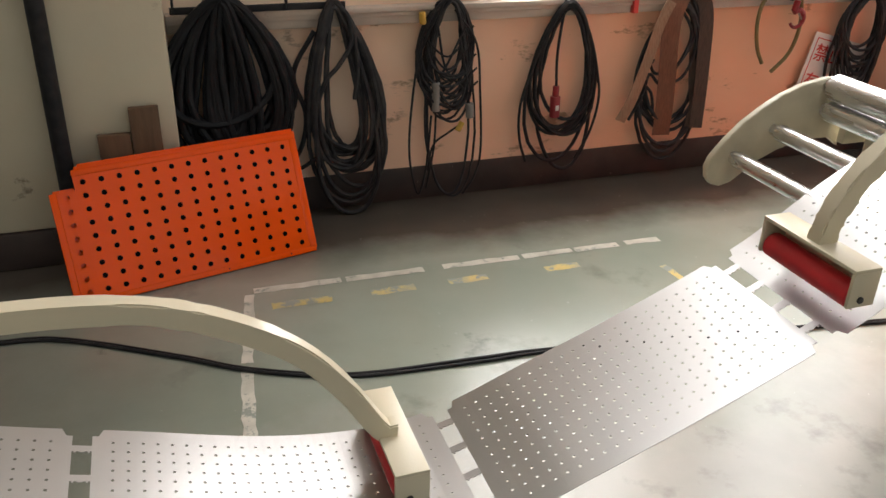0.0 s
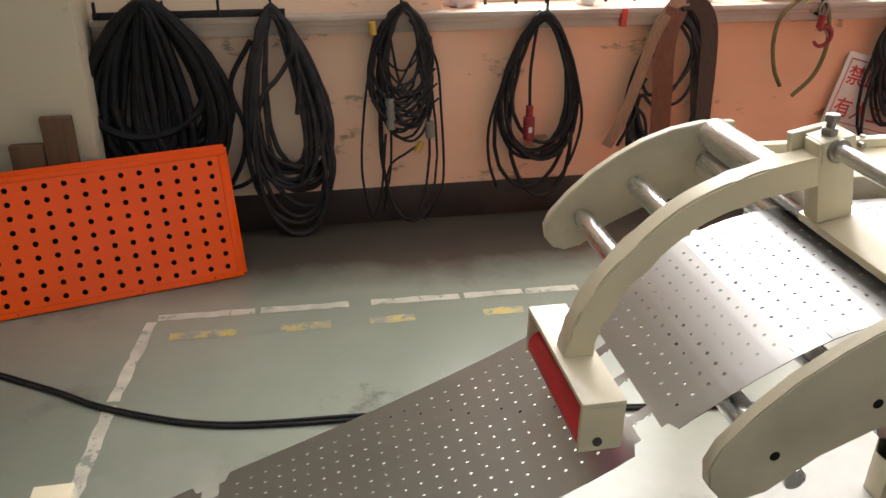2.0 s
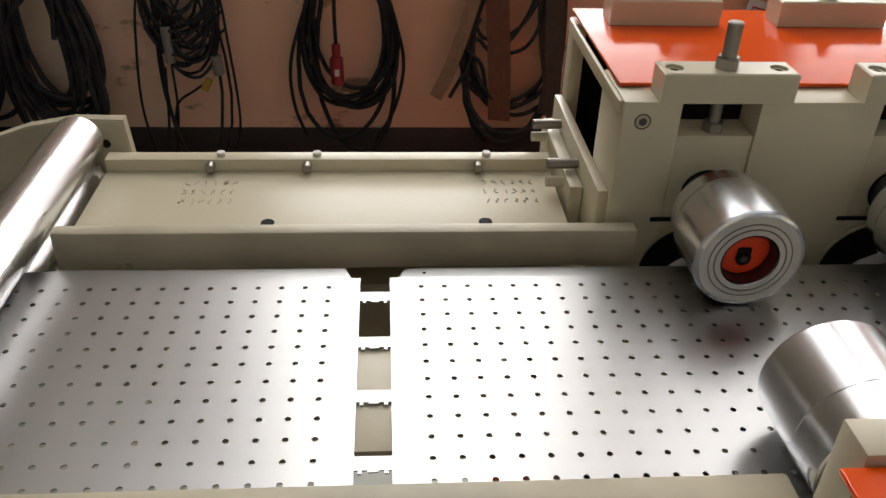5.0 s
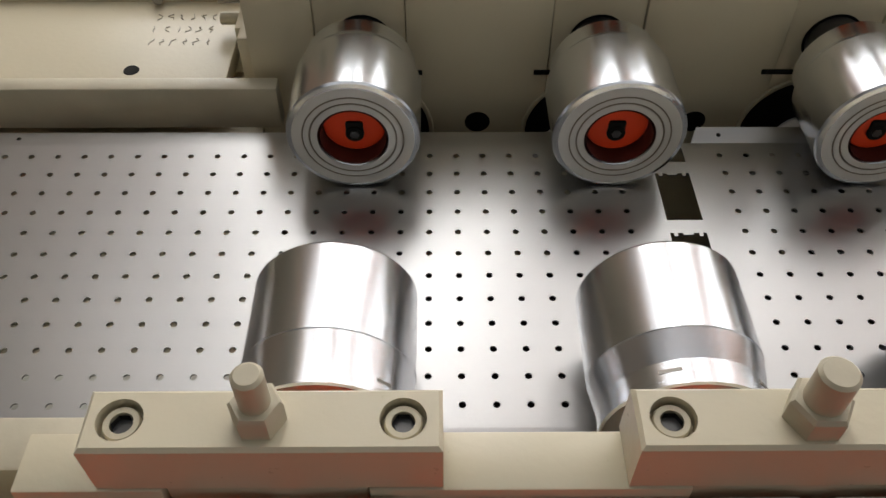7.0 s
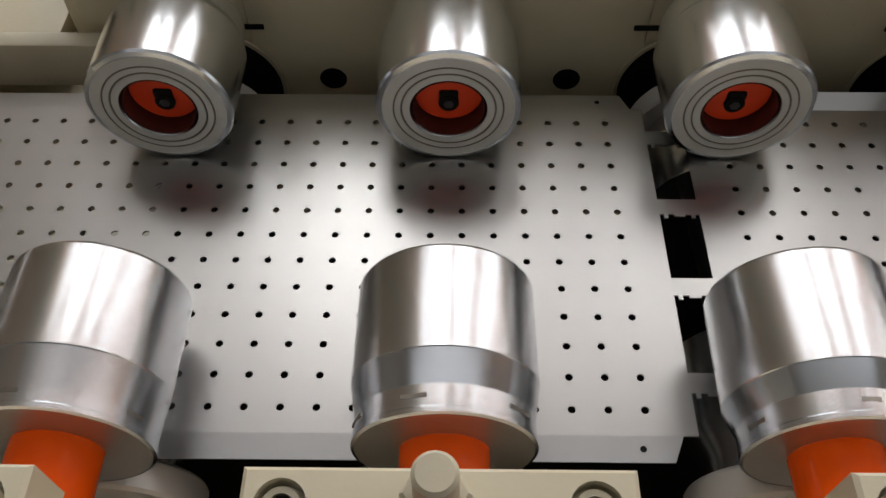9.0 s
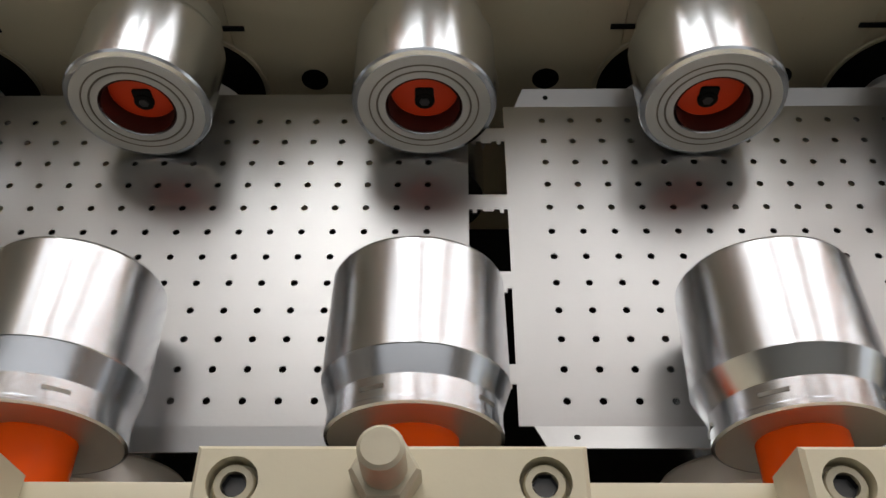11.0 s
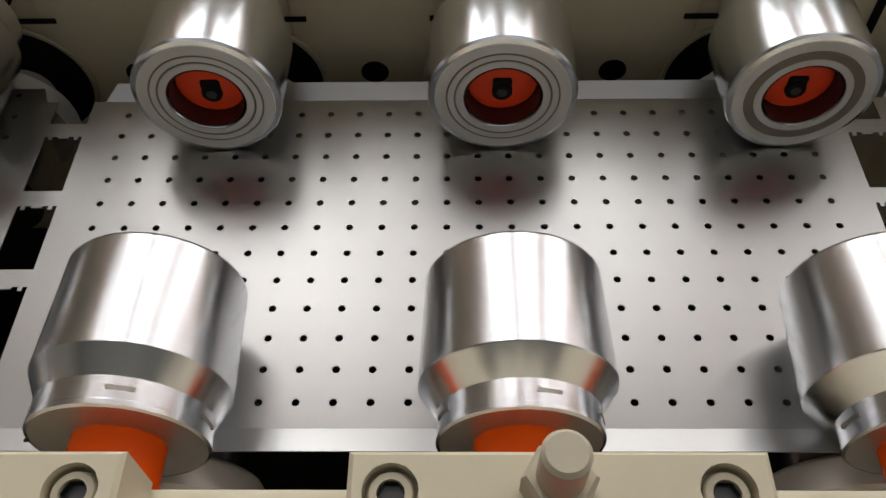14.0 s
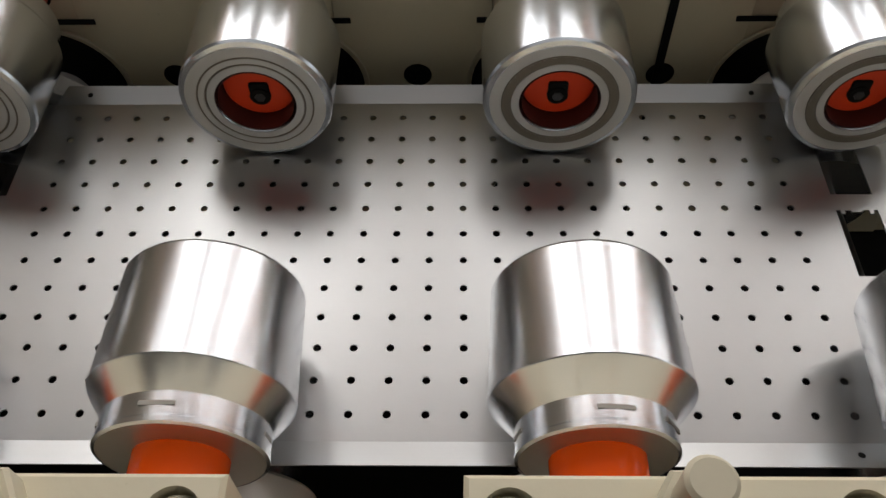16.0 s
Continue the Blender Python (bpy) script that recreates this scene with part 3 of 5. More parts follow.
def far_roll(i):
    t = i / 7
    neck = 0.041 - 0.008 * t
    ob = thing("forming_roll", "polished steel forming roll with an orange hub cap and ringed face", "roll", "far upper rolls")
    R = R_ROLL - 0.0006
    body = part("roll_body", lathe([(0.012, 0.0225), (0.003, 0.0225), (0.0, 0.0240), (0.0, R - 0.0035), (0.0012, R - 0.0010), (0.003, R), (0.056, R), (0.0565, R - 0.0004), (0.066, neck), (0.080, neck), (0.081, neck - 0.001), (0.081, 0.018)], 128), ROLL, ob, smooth=9)
    bm = lathe([(-0.0004, 0.0242), (-0.0004, 0.0285), (0.0002, 0.0288), (0.0002, 0.0298), (-0.0004, 0.0301), (-0.0004, 0.0335), (0.0002, 0.0338), (0.0002, 0.0345), (-0.0003, 0.0348), (-0.0003, R - 0.0042), (0.0004, R - 0.0036)], 72)
    part("ring_face", bm, ROLL_FACE, body, "matt turned end face with fine grooves")
    for rg in (0.0293, 0.0341):
        part("groove", lathe([(-0.0001, rg - 0.0005), (-0.00055, rg - 0.00028), (-0.00055, rg + 0.00028), (-0.0001, rg + 0.0005)], 64), GROOVE, body, "thin dark groove")
    if i in (5, 6):
        part("groove", lathe([(-0.0006, 0.0296), (-0.0006, 0.0338)], 64), GROOVE, body, "broad oily groove")
    part("bore", lathe([(0.0005, 0.0224), (0.024, 0.0222), (0.024, 0.0)], 40), BORE, ob, "dark reddish bore of the roll")
    part("hub_cap", lathe([(0.0130, 0.0), (0.0130, 0.0205), (0.0140, 0.0215), (0.020, 0.0215)], 40), ORANGE_CAP, ob, "orange hub cap")
    bm = rod((0, 0.0105, -0.0055), (0, 0.014, -0.0055), 0.0064, 18)
    box(-0.0060, 0.0060, 0.0113, 0.0140, -0.005, 0.0045, 0.0018, bm)
    part("keyed_bolt", bm, BLACK, ob, "black bolt and key slot")
    part("bolt_socket", rod((0, 0.0098, -0.0055), (0, 0.0115, -0.0055), 0.0034, 6), DARK_STEEL, ob)
    part("sleeve", rod((0, 0.078, 0), (0, 0.122, 0), 0.0205, 24), ORANGE_CAP if i % 3 == 0 and i else DARK_STEEL, ob)
    ob.matrix_basis = pose(i * STAND, 0, AXIS_Z)
    TURNING.append((body, 0, 0, 0, R_ROLL, -1))


def near_roll(i):
    neck = (0.0440, 0.0430, 0.0418, 0.0402, 0.0375, 0.0352, 0.0340, 0.0330)[i]
    ob = thing("forming_roll", "polished steel forming roll with tapered shoulder on orange sleeve", "roll", "near upper rolls")
    R = R_ROLL - 0.0006
    q = 0.0003 * i
    e = -0.1875 if i < 2 else -0.1915
    part("roll_body", lathe([(-0.130, 0.018), (-0.130, R - 0.003 - q), (-0.1312, R - 0.001 - q), (-0.133, R - q), (e, R + q), (e - 0.0006, R + q - 0.0003), (-0.2046, neck), (-0.2150, neck), (-0.2156, neck + 0.0005), (-0.2180, neck + 0.0005), (-0.2188, neck - 0.001)], 128), ROLL, ob, smooth=5)
    part("end_face", lathe([(-0.2186, neck - 0.0011), (-0.2186, 0.0205)], 64), END_FACE, ob, "matt turned end face")
    rnd = random.Random(50 + i)
    for k in range(5):
        m = Matrix.Rotation(2 * math.pi * (k + rnd.uniform(-0.2, 0.2)) / 5, 4, "Y")
        w = rnd.uniform(0.004, 0.008)
        part("rub_mark", box(-w, w, -0.2110, -0.2090, neck - 0.0008, neck + 0.0001, 0, None, m), BOLT_STEEL, ob, "dark rubbed dash")
    part("shaft_sleeve", lathe([(-0.212, 0.0), (-0.212, 0.0212), (-0.277, 0.0212), (-0.278, 0.0202), (-0.278, 0.0)], 36), ORANGE, ob, "glossy orange shaft sleeve")
    ob.matrix_basis = pose(i * STAND, -0.0035, AXIS_Z)
    TURNING.append((ob, i * STAND, -0.0035, AXIS_Z, R_ROLL, -1))


def lower_roll(i, near):
    z = SHEET_Z - THICK - 0.0445
    ob = thing("lower_roll", "oiled steel lower forming roll half hidden under the strip", "roll", "lower rolls")
    if near:
        prof = [(-0.205, 0.0), (-0.205, 0.044), (-0.207, 0.0455), (-0.222, 0.0455), (-0.224, 0.044), (-0.224, 0.02), (-0.262, 0.02), (-0.262, 0.0)]
        part("lower_body", lathe([(-0.12, 0.0), (-0.12, 0.040), (-0.175, 0.040), (-0.19, 0.033), (-0.2045, 0.033), (-0.2045, 0.0)], 40), ROLL, ob)
    else:
        prof = [(0.066, 0.0), (0.066, 0.044), (0.068, 0.0455), (0.082, 0.0455), (0.084, 0.044), (0.084, 0.02), (0.118, 0.02), (0.118, 0.0)]
        part("lower_body", lathe([(0.0, 0.0), (0.0, 0.040), (0.045, 0.040), (0.055, 0.033), (0.0655, 0.033), (0.0655, 0.0)], 40), ROLL, ob)
    part("flange_disc", lathe(prof, 48), ROLL_FACE, ob, "dark steel flange disc")
    ob.matrix_basis = pose(i * STAND, 0, z)
    TURNING.append((ob, i * STAND, 0, z, 0.0445, 1))


for i in range(STANDS):
    far_roll(i)
    near_roll(i)
    lower_roll(i, True)
    lower_roll(i, False)


# ---- roll housings ----
def cap_screw(x, y, z, parent, r=0.0072, axis=(0, 0, 1)):
    """A socket cap screw sunk into a counterbore."""
    q = Vector((0, 1, 0)).rotation_difference(Vector(axis)).to_matrix().to_4x4()
    m = Matrix.Translation((x, y, z)) @ q
    h = r * 0.60
    s = part("cap_screw", lathe([(0.0002, r), (0.0008, r), (0.0012, r * 0.93), (0.0012, 0)], 30, None, m), CREAM_DIRTY_SHADED, parent, "sunk socket cap screw")
    # Black ring and dark hexagon paint the shade of the screw's recesses.
    part("counterbore", lathe([(0.0001, r * 1.17), (0.0005, r * 1.17), (0.0005, r * 1.01)], 30, None, m), BLACK, s, "black ring painting the shade of the counterbore")
    part("rim", lathe([(0.0001, r * 1.27), (0.0007, r * 1.25), (0.0007, r * 1.18)], 30, None, m), CREAM, s)
    part("socket", lathe([(0.0014, h * 1.06), (0.0018, h), (0.0014, h * 0.96), (0.0013, 0.0)], 6, None, m), DARK_STEEL, s, "hexagon socket coloured dark for the shade inside")


def drilled_block(x0, x1, y0, y1, z0, z1, holes, r, depth, b=0.0014):
    """A chamfered block with round pockets sunk into its top, one in each half of its length."""
    v, f, n = [], [], 24
    cuts = [x0 + b, (x0 + x1) / 2, x1 - b]
    for (cx, cy), xa, xb in zip(holes, cuts, cuts[1:]):
        s = len(v)
        for ring in range(3):
            for k in range(n):
                c, q = math.cos(2 * math.pi * k / n), math.sin(2 * math.pi * k / n)
                big = max(abs(c), abs(q))
                if ring == 0:
                    v.append((cx + c / big * (xb - cx if c > 0 else cx - xa), cy + q / big * (y1 - b - cy if q > 0 else cy - y0 - b), z1))
                else:
                    v.append((cx + r * c, cy + r * q, z1 if ring == 1 else z1 - depth))
        for k in range(n):
            j = (k + 1) % n
            for a in (0, n):
                f.append((s + a + k, s + a + j, s + a + n + j, s + a + n + k))
        f.append(tuple(range(s + 2 * n, s + 3 * n)))
    s = len(v)
    for e, z in ((b, z1), (0, z1 - b), (0, z0)):
        v.extend([(x0 + e, y0 + e, z), (x1 - e, y0 + e, z), (x1 - e, y1 - e, z), (x0 + e, y1 - e, z)])
    for a in (0, 4):
        for k in range(4):
            j = (k + 1) % 4
            f.append((s + a + k, s + a + j, s + a + 4 + j, s + a + 4 + k))
    f.append((s + 11, s + 10, s + 9, s + 8))
    bm = bmesh.new()
    verts = [bm.verts.new(p) for p in v]
    for q in f:
        bm.faces.new([verts[k] for k in q])
    return bm


def sunk_screw(x, y, z, parent, r):
    """A socket cap screw at the bottom of its pocket."""
    m = Matrix.Translation((x, y, z)) @ Matrix.Rotation(radians(90), 4, "X")
    h = r * 0.56
    head = part("cap_screw", lathe([(-0.0068, r), (-0.0030, r), (-0.0022, r * 0.92), (-0.0022, h * 1.10), (-0.0058, h * 1.08), (-0.0058, 0.0)], 30, None, m), CREAM_DIRTY_SHADED, parent, "sunk socket cap screw with worn paint")
    # Socket coloured dark to deepen its shade.
    part("socket", lathe([(-0.0032, h * 1.06), (-0.0055, h * 1.04), (-0.0056, 0.0)], 6, None, m), DARK_STEEL, head, "hexagon socket coloured dark for the shade inside")


def bridge_block(i, y0, y1, z0, z1, near):
    ob = thing("bridge_block", "cream steel bridge block with two cap screws and setting bolt", "bearing block", "near bridge blocks" if near else "far bridge blocks")
    x = i * STAND
    ym = (y0 + y1) / 2
    part("block", drilled_block(x - 0.0585, x + 0.0585, y0, y1, z0, z1, [(x + dx, ym) for dx in (-0.0465, 0.0455)], 0.0078, 0.0068), CREAM, ob)
    for dx in (-0.0465, 0.0455):
        sunk_screw(x + dx, ym, z1, ob, 0.0064)
    xb = x - 0.001
    rb, rn = (0.0052, 0.0090) if near and i == 0 else (0.0066, 0.0104)
    part("setting_bolt", rod((xb, ym, z1 - 0.03), (xb, ym, z1 + (0.0260 if near else 0.040)), rb, 24, None, 0.0012), CREAM_DIRTY_SHADED if near else BOLT_STEEL, ob, "painted setting bolt" if near else "steel threaded setting bolt")
    part("lock_nut", hexagon((xb, ym, z1), rn, 0.0105), CREAM_DIRTY_SHADED if near else BOLT_STEEL, ob, "painted hexagon lock nut" if near else "zinc lock nut")
    return ob


XE = (STANDS - 1) * STAND + 0.12
HL = -0.088
for i in range(STANDS):
    bridge_block(i, -0.3025, -0.2795, 0.9745, 1.000, True)
    bridge_block(i, 0.108, 0.140, 0.9595, 0.986, False)
    bridge_block(i, 0.302, 0.336, 0.9645, 0.991, False)

# far housing: posts between the bearing slots, with the bearing chocks in the slots
housing = thing("roll_housing", "cream painted steel housing carrying the far ends of the rolls", "machine housing")
edges = [HL] + [e for i in range(STANDS) for e in (i * STAND - 0.0365, i * STAND + 0.0335)] + [XE]
for a, b in zip(edges[::2], edges[1::2]):
    part("post", box(a, b, 0.1125, 0.190, 0.60, 0.959, 0.001), CREAM, housing)
for i in range(STANDS):
    x = i * STAND - 0.0015
    chock = part("bearing_chock", box(x - 0.0345, x + 0.0345, 0.1145, 0.188, 0.60, 0.9265, 0.001), CREAM, housing, "cream bearing chock in its slot")
    # Flat black discs and blocks paint the shade of bores, slot and gaps.
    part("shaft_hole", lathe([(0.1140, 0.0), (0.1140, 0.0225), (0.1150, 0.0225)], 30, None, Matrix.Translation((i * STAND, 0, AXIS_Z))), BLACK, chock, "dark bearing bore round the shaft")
    part("hanger_nut", hexagon((i * STAND - 0.001, 0.126, 0.9270), 0.0095, 0.009), BOLT_STEEL, chock)
    part("hanger_bolt", rod((i * STAND - 0.001, 0.126, 0.9268), (i * STAND - 0.001, 0.126, 0.9600), 0.0055, 12), BOLT_STEEL, chock)
    part("slot_back", box(x - 0.0345, x + 0.0345, 0.150, 0.186, 0.9266, 0.9585, 0), BLACK, housing, "black block painting the shade in the slot above the chock", smooth=0)
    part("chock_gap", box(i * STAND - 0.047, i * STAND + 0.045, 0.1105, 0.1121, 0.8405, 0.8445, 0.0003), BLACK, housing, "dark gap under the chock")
    part("bore_rim", lathe([(0.1112, 0.0500), (0.1102, 0.0504), (0.1102, 0.0530), (0.1120, 0.0536)], 48, None, Matrix.Translation((i * STAND, 0, 0.785))), CREAM_DIRTY_SHADED, housing, "worn rim round the lower bore")
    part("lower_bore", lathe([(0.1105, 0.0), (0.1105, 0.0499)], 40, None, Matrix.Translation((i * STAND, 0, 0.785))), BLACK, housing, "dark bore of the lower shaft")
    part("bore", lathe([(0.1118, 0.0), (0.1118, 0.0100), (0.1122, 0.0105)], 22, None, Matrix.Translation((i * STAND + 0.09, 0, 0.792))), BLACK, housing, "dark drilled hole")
part("seam", box(0.9845, 0.9905, 0.1100, 0.1121, 0.60, 0.958, 0.0003), BLACK, housing, "dark gap between two housings")
for x in (-0.070, 0.270, 0.630, 1.170):
    cap_screw(x, 0.1125, 0.941, housing, 0.0062, (0, -1, 0))
part("end_plate", box(HL - 0.004, HL - 0.0002, 0.118, 0.345, 0.945, 0.958, 0.001), CREAM, housing)
part("end_post", box(HL - 0.002, HL + 0.012, 0.325, 0.350, 0.60, 0.958, 0.001), CREAM, housing)
part("end_panel", box(HL - 0.010, HL - 0.0002, 0.120, 0.349, 0.60, 0.868, 0.001), CREAM, housing)
part("end_panel", box(HL - 0.024, HL - 0.0105, 0.170, 0.335, 0.62, 0.845, 0.0012), CREAM, housing)
for y, z in ((0.205, 0.853), (0.300, 0.853), (0.20, 0.835), (0.30, 0.838)):
    part("pin", rod((HL - 0.042, y, z), (HL - 0.010, y, z), 0.0055, 14), BOLT_STEEL if z > 0.85 else CREAM_DIRTY_SHADED, housing)
part("inner_gear", lathe([(0.0, 0.0), (0.0, 0.024), (0.012, 0.026), (0.020, 0.024), (0.020, 0.0)], 14, None, Matrix.Translation((HL + 0.10, 0.21, 0.905))), DARK_STEEL, housing, "dark oily gear inside the housing")
part("inner_shaft", rod((HL + 0.10, 0.19, 0.905), (HL + 0.10, 0.34, 0.905), 0.010), DARK_STEEL, housing)
# Black back panel puts in the shade inside the housing.
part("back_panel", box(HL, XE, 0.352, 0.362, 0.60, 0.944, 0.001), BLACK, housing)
cover = thing("housing_cover", "glossy orange sheet steel cover lying on the roll housing", "machine cover")
part("cover_sheet", box(HL + 0.002, XE, 0.1445, 0.362, 0.9605, 0.9640, 0.001), ORANGE, cover)

# near housing, mirrored, with its guard
nh = thing("roll_housing", "cream painted steel housing carrying the near ends of the rolls", "machine housing")
for a, b in zip(edges[::2], edges[1::2]):
    part("post", box(a, b, -0.3035, -0.281, 0.60, 0.9740, 0.001), CREAM, nh)
for i in range(STANDS):
    x = i * STAND - 0.0015
    part("bearing_chock", box(x - 0.0345, x + 0.0345, -0.3015, -0.2825, 0.60, 0.9735, 0.001), CREAM, nh)
guard = thing("side_guard", "glossy orange sheet steel guard along the near housing", "machine guard")
part("guard_top", box(HL - 0.012, XE, -0.375, -0.3050, 0.9655, 0.9690, 0.001), ORANGE, guard)
part("guard_front", box(HL - 0.012, XE, -0.379, -0.3755, 0.35, 0.9690, 0.001), ORANGE, guard)
for i in range(STANDS):
    for dx in (-0.030, 0.012):
        part("clip", box(i * STAND + dx, i * STAND + dx + 0.030, -0.3085, -0.3050, 0.9692, 0.9712, 0.0006), WHITE, guard, "small white clip")

# machine bed
bed = thing("machine_bed", "machine bed painted black for the shade under the strip, with orange side panels", "machine base")
# Black plate paints the darkness seen through the strip's slots.
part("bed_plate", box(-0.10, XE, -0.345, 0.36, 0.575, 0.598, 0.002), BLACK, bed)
part("side_panel", box(-0.12, XE, -0.362, -0.350, 0.16, 0.574, 0.002), ORANGE, bed)
part("side_panel", box(-0.16, XE, 0.352, 0.364, 0.16, 0.574, 0.002), ORANGE, bed)
for x in (-0.08, 0.45, 1.00, XE - 0.06):
    for y in (-0.335, 0.29):
        part("leg", box(x, x + 0.055, y, y + 0.055, 0.0, 0.574, 0.003), CREAM, bed)
for z in (0.10, 0.55):
    for y in (-0.338, 0.292):
        part("rail", box(-0.08, XE, y, y + 0.05, z, z + 0.05, 0.003), CREAM_DIRTY_SHADED, bed)
for i in range(STANDS):
    part("lower_shaft", rod((i * STAND, -0.27, SHEET_Z - 0.0455), (i * STAND, 0.12, SHEET_Z - 0.0455), 0.014), DARK_STEEL, bed)

# ---- entry table ----
table = thing("entry_table", "cream painted feed table with guide rails either side of the strip", "machine table")
TX0, TX1 = -0.583, -0.0905
part("far_rail", box(TX0, -0.066, 0.085, 0.1005, 0.808, 0.847, 0.0025), CREAM_DIRTY_SHADED, table, "grimy cream guide rail")
part("near_rail", box(TX0, -0.045, -0.229, -0.197, 0.811, 0.8445, 0.0025), CREAM_DIRTY_SHADED, table, "grimy cream guide rail")
part("far_plate", box(TX0, TX1 - 0.026, 0.1008, 0.2485, 0.805, 0.822, 0.0015), CREAM, table)
part("back_rail", box(TX0, TX1 - 0.026, 0.2488, 0.267, 0.74, 0.8355, 0.0015), CREAM, table)
part("near_ledge", box(TX0, TX1, -0.2265, -0.1985, 0.745, 0.8107, 0.0015), CREAM_DIRTY_SHADED, table)
# Darker cream takes brightness off this plate in place of shade.
part("near_plate", box(-0.600, HL - 0.014, -0.470, -0.322, 0.857, 0.870, 0.0015), CREAM_DIRTY_SHADED, table, "cream plate in the darker cream, toned down for shade")
part("near_web", box(-0.570, HL - 0.016, -0.342, -0.330, 0.60, 0.8568, 0.0015), CREAM_DIRTY_SHADED, table)
part("near_skirt", box(-0.582, HL - 0.016, -0.468, -0.463, 0.42, 0.8568, 0.001), ORANGE, table, "orange sheet skirt under the plate")
part("under_plate", box(-0.46, -0.052, -0.150, -0.036, 0.812, 0.8216, 0.001), CREAM, table)
part("under_beam", box(TX0, TX1, 0.10, 0.20, 0.64, 0.78, 0.002), CREAM_DIRTY_SHADED, table)
for x in (-0.405, -0.197):
    part("plate_hole", lathe([(0, 0), (0, 0.0062), (0.0006, 0.0066)], 20, None, Matrix.Translation((x, 0.143, 0.8228)) @ Matrix.Rotation(radians(-90), 4, "X")), BLACK, table, "dark drilled hole")
part("plate_hole", lathe([(0, 0), (0, 0.0058), (0.0006, 0.0062)], 20, None, Matrix.Translation((-0.515, -0.360, 0.8708)) @ Matrix.Rotation(radians(-90), 4, "X")), BLACK, table, "dark drilled hole")
for x in (-0.475, -0.375, -0.195):
    part("rail_bolt", rod((x, 0.238, 0.829), (x, 0.249, 0.829), 0.0050, 12), BOLT_STEEL, table)
    part("rail_stud", rod((x + 0.01, 0.258, 0.8355), (x + 0.01, 0.258, 0.840), 0.0046, 10), WHITE, table, "pale stud on the rail")
for x in (-0.39, -0.52):
    part("rail_screw", rod((x, -0.2305, 0.813), (x, -0.228, 0.813), 0.0045, 10), DARK_STEEL, table)
# pencilled sums on the plates, as plain strokes
rnd = random.Random(8)
for cx, cy, n in ((-0.462, 0.222, 3), (-0.158, 0.222, 3)):
    for r in range(n):
        for k in range(6):
            x, y = cx - 0.035 + k * 0.0095, cy - r * 0.019
            pts = [(x + rnd.uniform(0, 0.006), y + (0.004 - 0.0027 * q) + rnd.uniform(-0.0008, 0.0008), 0.8223) for q in range(4)]
            part("pencil_mark", tube(smoothed(pts, 2), 0.0004, 4), INK, table, "faint pencilled figure")

# ---- entry guide ----
guide = thing("entry_guide", "cream painted curved cheeks with chromed rollers that lift the strip", "strip guide")
OUTER = [(-0.902, 0.742), (-0.906, 0.765), (-0.898, 0.785), (-0.87, 0.818), (-0.838, 0.848), (-0.80, 0.874), (-0.76, 0.896), (-0.715, 0.912), (-0.665, 0.921), (-0.614, 0.920)]
INNER = [(-0.602, 0.78), (-0.63, 0.80), (-0.69, 0.80), (-0.75, 0.785), (-0.80, 0.762), (-0.845, 0.728), (-0.870, 0.722), (-0.890, 0.728)]
for y0, y1, dz in ((-0.326, -0.311, 0.0), (0.287, 0.302, -0.058)):
    # Worn cream, darker also to imitate the shade on the cheek faces.
    cheek = part("cheek", plate([(x + (0.045 if dz else 0), z + dz) for x, z in (OUTER + INNER)][::-1], y0, y1, 0.0015), CREAM_DIRTY_SHADED, guide)
    for x, z, r in ((-0.636, 0.893, 0.0046), (-0.637, 0.855, 0.0046), (-0.756, 0.815, 0.0046), (-0.845, 0.770, 0.0046)):
        part("cheek_hole", lathe([(0, 0), (0, r), (0.0006, r * 1.1)], 18, None, Matrix.Translation((x + (0.045 if dz else 0), y0 - 0.0006, z + dz))), BLACK, cheek, "dark bolt hole")
for x, z, r in ((-0.805, 0.722, 0.0155), (-0.722, 0.770, 0.0155), (-0.612, 0.8495, 0.0250), (-0.612, 0.8025, 0.0200)):
    roller = part("roller", lathe([(-0.310, 0.0), (-0.310, 0.011), (-0.296, 0.011), (-0.295, r - 0.001), (-0.294, r), (0.270, r), (0.271, r - 0.001), (0.272, 0.012), (0.286, 0.012), (0.286, 0.0)], 40, None, Matrix.Translation((x, 0, z))), CHROME, guide, "chromed steel roller")
# pivot posts, leaning back with the slope of the strip
LEAN = Matrix.Translation((-0.689, 0, 0.898)) @ Matrix.Rotation(radians(-12), 4, "Y")
LIFT = 0.079


def leaning_rod(u, y0, y1, w, r, seg=24, bm=None):
    return rod(LEAN @ Vector((u, y0, w)), LEAN @ Vector((u, y1, w)), r, seg, bm)


part("cross_plate", box(-0.021, 0.021, -0.306, -0.098, -0.010, -0.0002, 0.001, None, LEAN), CREAM, guide)
post = part("pivot_post", box(-0.021, 0.021, -0.284, -0.270, 0.0, 0.104, 0.0015, None, LEAN), CREAM, guide)
part("post_plate", box(-0.022, 0.022, -0.290, -0.2842, 0.038, 0.1055, 0.0012, None, LEAN), CREAM, post, "proud upper plate")
# Proud black disc paints the counterbore's shade round the bolt.
part("pivot_washer", leaning_rod(0.003, -0.2915, -0.2902, LIFT, 0.0118, 28), BLACK, post, "black disc painting the shade of the bolt's counterbore")
part("pivot_bolt", leaning_rod(0.003, -0.2950, -0.2916, LIFT, 0.0092, 28), BOLT_STEEL, post, "round socket bolt head")
part("pivot_socket", leaning_rod(0.003, -0.2962, -0.2951, LIFT, 0.0045, 6), BLACK, post)
part("lower_bolt", leaning_rod(0.004, -0.304, -0.2842, 0.0305, 0.0058, 14), BOLT_STEEL, post)
